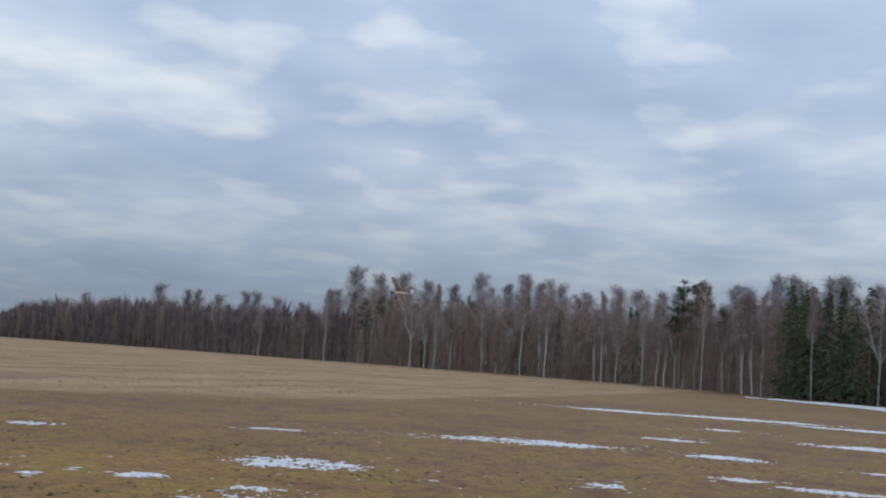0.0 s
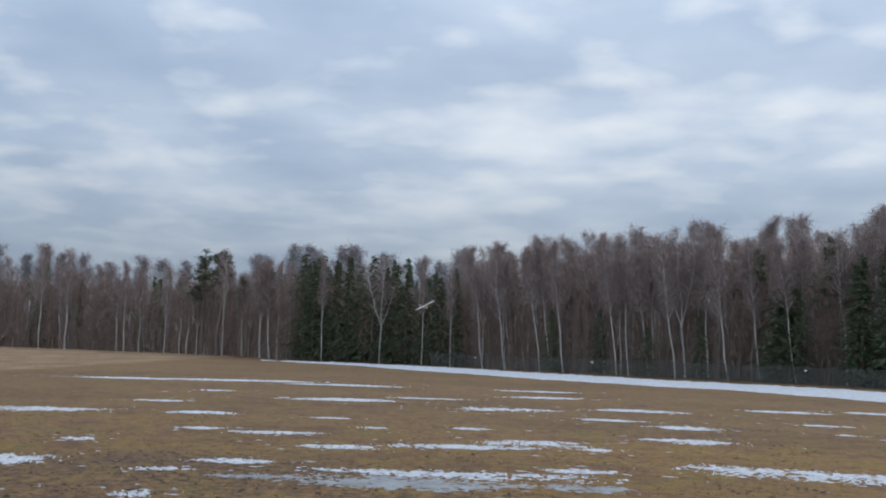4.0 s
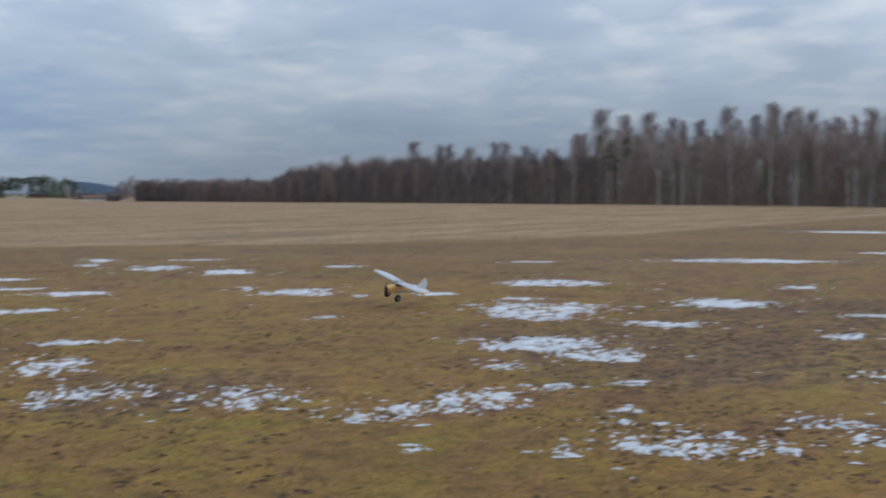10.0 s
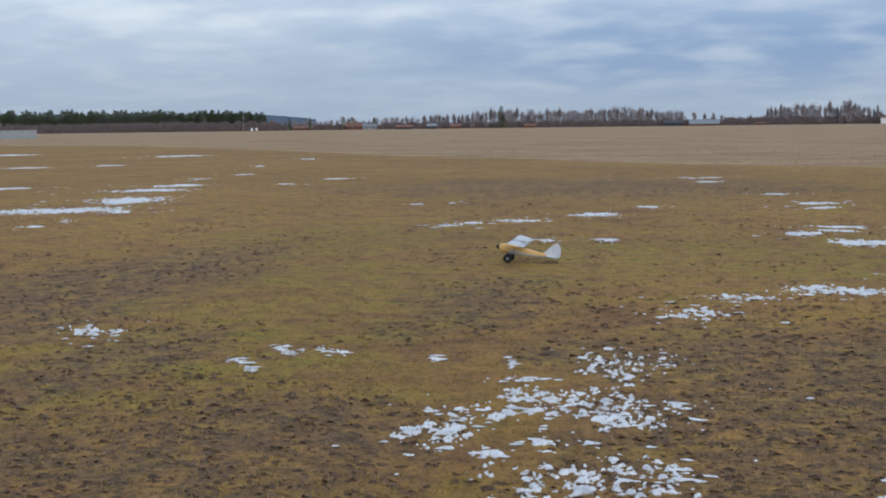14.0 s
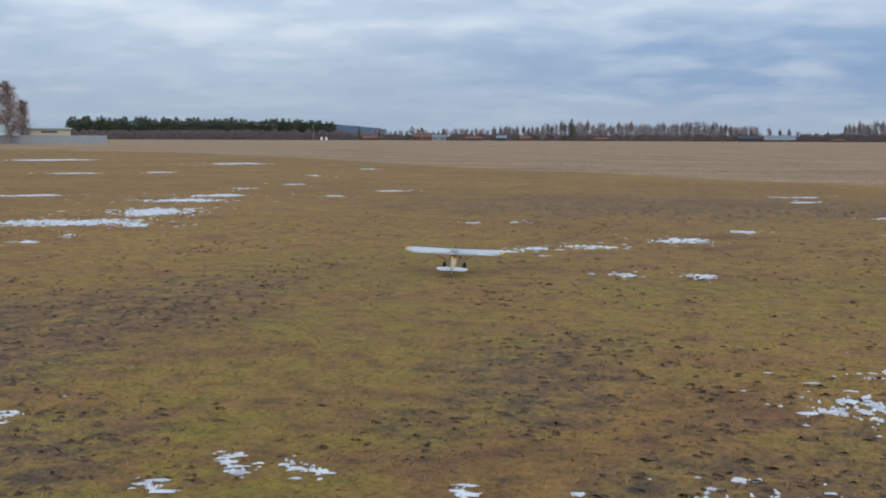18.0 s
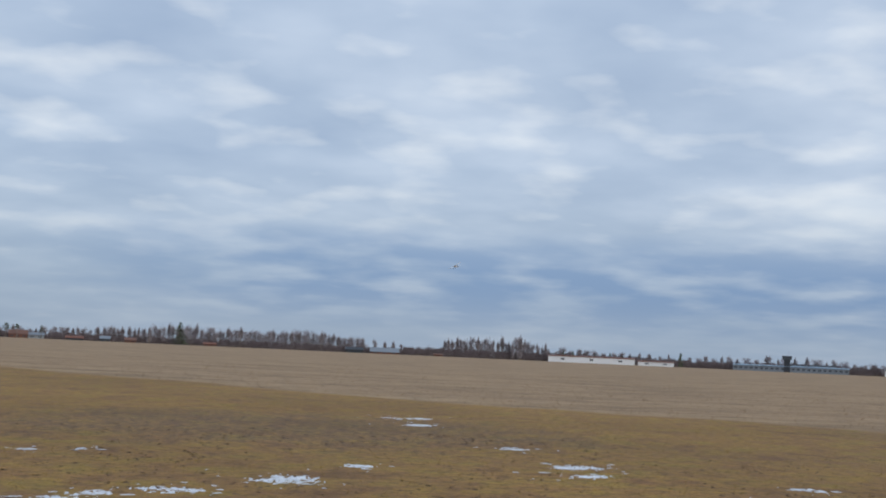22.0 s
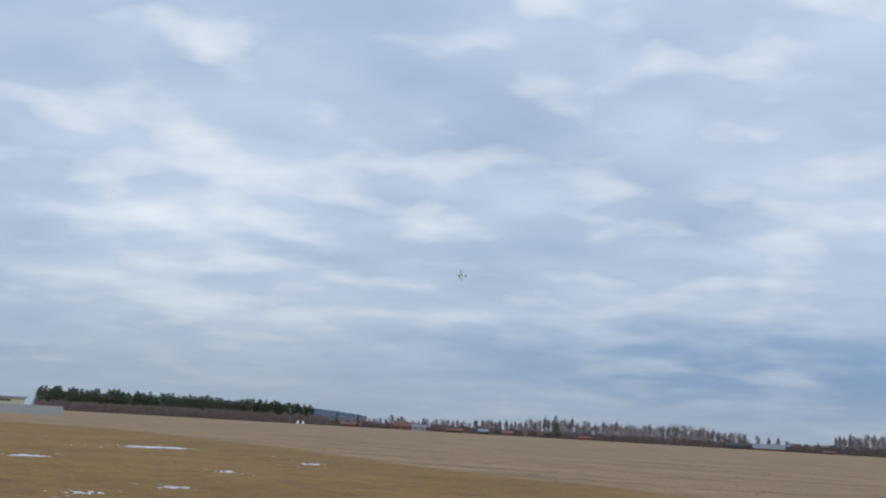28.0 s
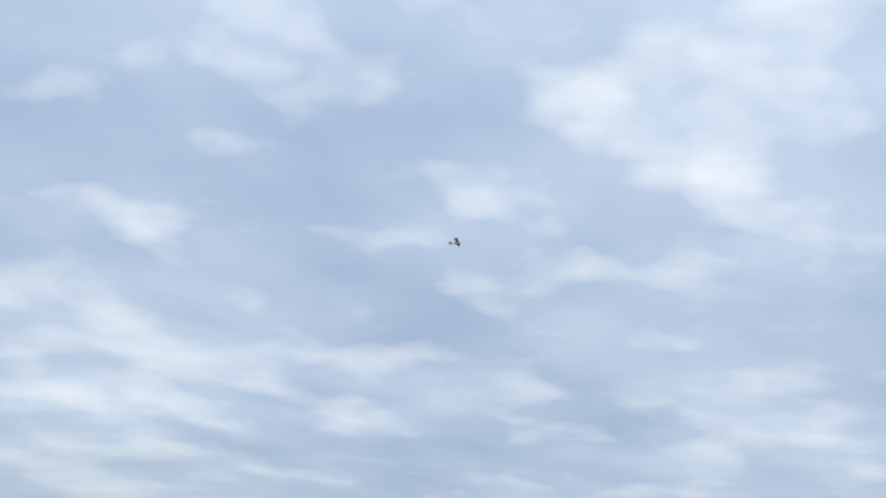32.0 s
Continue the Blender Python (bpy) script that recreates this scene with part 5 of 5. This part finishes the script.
def cabinet(heading, label):
    x, y = spot(heading, edge_range(heading) - 4)
    root = tagged(new("cabinet"), label, "cabinet", "white cabinets by the mast")
    root.matrix_basis = Matrix.Translation((x, y, height(x, y) - 0.02)) @ Euler((0, 0, radians(-heading))).to_matrix().to_4x4()
    bm = bmesh.new()
    box(bm, 1.1, 0.8, 1.5, 0, 0, 0.75, 0.04)
    part("body", bm, M_PLASTER, root)
    bm = bmesh.new()
    box(bm, 1.25, 0.95, 0.15, 0, 0, 1.575, 0.03)
    part("lid", bm, M_GREYROOF, root)


def concrete_wall():
    root = tagged(new("concrete_wall"), "low grey concrete wall before the cream shed", "wall")
    for i in range(9):
        h = -35.8 + i * 0.64
        x, y = spot(h, YARD - 0.7)
        bm = bmesh.new()
        box(bm, 2.88, 0.25, 1.85, 0, 0, 0.925, 0.03)
        p = part("panel", bm, M_CONCRETE, root)
        p.matrix_basis = Matrix.Translation((x, y, height(x, y) - 0.03)) @ Euler((0, 0, radians(-h))).to_matrix().to_4x4()


def hill(h0, h1, top, bottom, label):
    verts, faces, n = [], [], 40
    for i in range(n + 1):
        u = i / n
        h = h0 + (h1 - h0) * u
        x, y = spot(h, 1500)
        crest = bottom + (top - bottom) * (1 - u * u) + 0.7 * noise.noise(Vector((i * 0.4, 0, 0)))
        x2, y2 = spot(h, 1900)
        verts += [(x, y, height(x, y) - 0.3), (x, y, height(x, y) + crest), (x2, y2, height(x, y) + crest), (x2, y2, height(x2, y2) - 0.3)]
    for i in range(n):
        for j in range(3):
            a = i * 4 + j
            faces.append((a, a + 4, a + 5, a + 1))
    tagged(part("backdrop_hill", (verts, faces), M_HAZEHILL, smooth=True), label, "hill", kind="structure")


control_tower()
pole(-20.9, 7.14, "thin pale mast with a small head beside white cabinets")
pole(32.77, 11.34, "thin mast behind the hangars")
cabinet(-20.51, "small white cabinet beside the mast")
cabinet(-20.28, "small white cabinet beside the mast")
concrete_wall()
hill(-22.71, -17.43, 19.58, 11.33, "low wooded hill on the horizon, coloured blue for haze")
hill(42.15, 44.91, 17.35, 6.12, "low wooded hill on the horizon, coloured blue for haze")


def fence():
    root = tagged(new("fence"), "grey-green wire mesh fence along the wood", "fence")
    n = 18
    for i in range(n + 1):
        h = 94.0 + i * 1.4
        x, y = spot(h, edge_range(h) - 1.5)
        s = Soup()
        s.tube([Vector((x, y, height(x, y) - 0.1)), Vector((x, y, height(x, y) + 1.3))], [0.04, 0.04], 6)
        part("post", s.data(), M_WIRE, root)
        if i == n:
            break
        x2, y2 = spot(h + 1.4, edge_range(h + 1.4) - 1.5)
        a, b = Vector((x, y, height(x, y))), Vector((x2, y2, height(x2, y2)))
        side = (b - a).normalized()
        s = Soup()
        for k in range(30):
            p = a.lerp(b, (k + 0.5) / 30)
            base = len(s.v)
            s.v += [tuple(p - side * 0.012), tuple(p + side * 0.012), tuple(p + side * 0.012 + Vector((0, 0, 1.24))), tuple(p - side * 0.012 + Vector((0, 0, 1.24)))]
            s.f.append((base, base + 1, base + 2, base + 3))
        for k in range(9):
            z = 0.06 + k * 0.145
            base = len(s.v)
            s.v += [tuple(a + Vector((0, 0, z))), tuple(b + Vector((0, 0, z))), tuple(b + Vector((0, 0, z + 0.016))), tuple(a + Vector((0, 0, z + 0.016)))]
            s.f.append((base, base + 1, base + 2, base + 3))
        panel = part("mesh_panel", s.data(), M_WIRE, root)
        if i in (1, 5, 12):
            bm = bmesh.new()
            c = a.lerp(b, 0.5)
            box(bm, 0.16, 0.16, 0.12, c.x - 0.08, c.y, c.z + 1.0, 0.01)
            part("tag", bm, M_PLASTER, panel, "small white tag wired to the mesh")


fence()
plant(SPRUCES[1], 104.29, edge_range(104.29) - 0.31, 4.09, 1.6, 40, "trees of the wood", "small dark spruce behind the fence")
for h, high in ((87.7, 12.45), (88.18, 11.58), (88.61, 12.25), (89.33, 11.62), (89.91, 12.2), (90.49, 10.98), (91.07, 12.12), (91.74, 10.8), (92.22, 11.08), (92.7, 11.76), (93.5, 9.86), (94.31, 9.63), (95.05, 10.5)):
    plant(SPRUCES[int(h * 10) % 3], h, edge_range(h) + 2.2, high * 0.91, 1.15, h * 40, "trees of the wood")
for h, high, wide in ((99.76, 5.41, 1.2), (102.02, 5.47, 1.2), (106.74, 5.56, 1.2), (110.27, 7.63, 1.5), (110.6, 8.36, 1.6), (111.11, 7.02, 1.4), (113.73, 8.63, 1.3), (113.98, 9.31, 1.4), (115.16, 10.28, 1.4), (115.76, 9.34, 1.4), (118.04, 9.81, 1.3)):
    plant(SPRUCES[int(h * 10) % 3], h, edge_range(h) + 0.8, high, wide, h * 40, "trees of the wood")
for h, high, wide in ((66.33, 11.03, 0.7), (71.53, 12.25, 0.7), (75.62, 13.42, 0.8), (76.74, 12.76, 0.8), (79.39, 11.24, 0.7), (81.23, 10.61, 0.7), (86.52, 10.37, 0.6), (88.66, 10.69, 0.6), (93.5, 10.27, 0.6), (94.88, 9.67, 0.6),
                      (96.46, 11.26, 0.8), (97.5, 11.02, 0.8), (99.19, 10.81, 0.8), (100.33, 11.04, 0.8), (102.87, 11.1, 0.8), (105.61, 10.73, 0.8), (108.06, 10.47, 0.8), (111.11, 10.52, 0.8)):
    plant(BIRCHES[(0, 2, 3)[int(h * 10) % 3]], h, edge_range(h) + 0.4, high, wide, h * 77, "trees of the wood", lean=7.0 if h > 95 else 0.0)
plant(PINES[0], 82.96, edge_range(82.96) + 2.9, 13.55, 1.25, 30, "trees of the wood", "pine with a full green crown above bare trees")
plant(PINES[1], 83.71, edge_range(83.71) + 2.83, 13.23, 1.25, 70, "trees of the wood", "pine with a full green crown above bare trees")
plant(BIRCHES[1], 83.93, edge_range(83.93) + 1.41, 12.26, 0.9, 200, "trees of the wood", "forked white birch before dark trees")
plant(BIRCHES[1], 91.45, edge_range(91.45) + 1.05, 10.59, 1.0, 100, "trees of the wood", "forked white birch before dark spruces")
plant(SPRUCES[0], 116.43, edge_range(116.43) + 1.37, 12.57, 0.9, 10, "trees of the wood")
plant(PINES[0], 112.55, edge_range(112.55) + 2.85, 11.3, 0.9, 10, "trees of the wood")
plant(PINES[1], 109.17, edge_range(109.17) + 2.95, 10.6, 0.9, 50, "trees of the wood")


# thin ice in the hollows
snow_patch(17.07, -0.84, 3.10, 1.83, -93, 36, 0.0, True)
snow_patch(14.94, -2.76, 2.31, 1.20, -101, 36, 0.0, True)
snow_patch(16.88, -3.51, 1.33, 0.86, -103, 36, 0.0, True)
snow_patch(17.45, 1.18, 1.47, 0.59, -86, 36, 0.0, True)


# ---- grass, hay and clods ----
def scatter():
    rng = random.Random(21)
    turf, hay, clods = Soup(), Soup(), Soup()
    for i in range(90000):
        h, r = rng.uniform(-46, 116), 3.5 + 41 * rng.random() ** 1.25
        x, y = spot(h, r)
        if dryness(x, y) > 0.5 or rng.random() < 0.8 * spots(x, y, CHURNED):
            continue
        z = height(x, y)
        for k in range(2):
            p = Vector((x + rng.uniform(-0.05, 0.05), y + rng.uniform(-0.05, 0.05), z))
            d = Vector((rng.gauss(0, 1.0), rng.gauss(0, 1.0), 0.45)).normalized()
            turf.blade(p, d, rng.uniform(0.02, 0.055), rng.uniform(0.005, 0.013), rand_dir(rng))
    for i in range(70000):
        x, y = spot(rng.uniform(-46, 75), 3.6 + 9 * rng.random() ** 1.2)
        p = Vector((x, y, height(x, y)))
        d = Vector((rng.gauss(0, 0.8), rng.gauss(0, 0.8), 0.8)).normalized()
        (hay if rng.random() < 0.35 else turf).blade(p, d, rng.uniform(0.02, 0.055), rng.uniform(0.003, 0.007), rand_dir(rng))
    for i in range(46000):
        h = rng.uniform(-46, 88)
        r = 24 + 110 * rng.random() ** 1.4
        x, y = spot(h, r)
        if dryness(x, y) < 0.45:
            continue
        p = Vector((x, y, height(x, y)))
        d = Vector((rng.gauss(0, 1.0), rng.gauss(0, 1.0), 0.4)).normalized()
        hay.blade(p, d, rng.uniform(0.08, 0.2), rng.uniform(0.012, 0.03), rand_dir(rng))
    n = 0
    while n < 34000:
        h, r = rng.uniform(-46, 112), 3.5 + 30 * rng.random() ** 1.3
        x, y = spot(h, r)
        if dryness(x, y) > 0.3 or 0.9 * noise.noise(Vector((x * 0.4, y * 0.4, 9))) + 0.7 * noise.noise(Vector((x * 1.7, y * 1.7, 3))) + 0.55 * spots(x, y, CHURNED) - 0.2 * spots(x, y, LUSH) + rng.uniform(-0.45, 0.45) < 0.08 + 0.02 * max(r - 13, 0):
            continue
        n += 1
        z = height(x, y)
        w = 0.011 + 0.042 * rng.random() ** 2.0
        base = len(clods.v)
        for k in range(7):
            a = 2 * math.pi * k / 7 + rng.uniform(-0.3, 0.3)
            g = w * rng.uniform(0.5, 1.5)
            clods.v.append((x + g * math.cos(a) * 1.15, y + g * math.sin(a), z - 0.004))
        for k in range(3):
            clods.v.append((x + rng.uniform(-0.6, 0.6) * w, y + rng.uniform(-0.5, 0.5) * w, z + w * rng.uniform(0.12, 0.4)))
        for k in range(7):
            clods.f.append((base + k, base + (k + 1) % 7, base + 7 + k * 3 // 7))
        clods.f.append((base + 7, base + 8, base + 9))
    flecks = Soup()
    for x, y, long, wide, turn, lace in FLECKED:
        ca, sa = math.cos(radians(turn)), math.sin(radians(turn))
        for k in range(int(min(6 + long * wide * 4 + 14 * lace, 90))):
            u, v = rng.gauss(0, 0.55) * long, rng.gauss(0, 0.55) * (wide + 0.08)
            px, py = x + ca * u - sa * v, y + sa * u + ca * v
            w = (0.007 + 0.035 * rng.random() ** 2.5) * (1 + 0.6 * (math.hypot(px, py) > 16))
            base = len(flecks.v)
            for q in range(6):
                a = 2 * math.pi * q / 6 + rng.uniform(-0.4, 0.4)
                g = w * rng.uniform(0.4, 1.5)
                fx, fy = px + g * (ca * 1.7 * math.cos(a) - sa * math.sin(a)), py + g * (sa * 1.7 * math.cos(a) + ca * math.sin(a))
                flecks.v.append((fx, fy, height(fx, fy) + 0.004))
            flecks.v.append((px, py, height(px, py) + 0.012))
            for q in range(6):
                flecks.f.append((base + q, base + (q + 1) % 6, base + 6))
    tagged(part("snow_flecks", flecks.data(), M_SNOW), "tiny leftover flecks of snow in the grass", "snow", kind="stuff")
    tagged(part("grass", turf.data(), M_TURF), "short winter grass tufts, ochre and green", "grass", kind="stuff")
    tagged(part("hay", hay.data(), M_HAY), "dry tan hay along the field's far side", "grass", kind="stuff")
    tagged(part("clods", clods.data(), M_CLOD), "small dark clods of soil in the grass", "soil", kind="stuff")


scatter()

for spare in MODELS:
    if spare not in USED:
        for o in (*spare.children, spare):
            bpy.data.objects.remove(o)
motions()
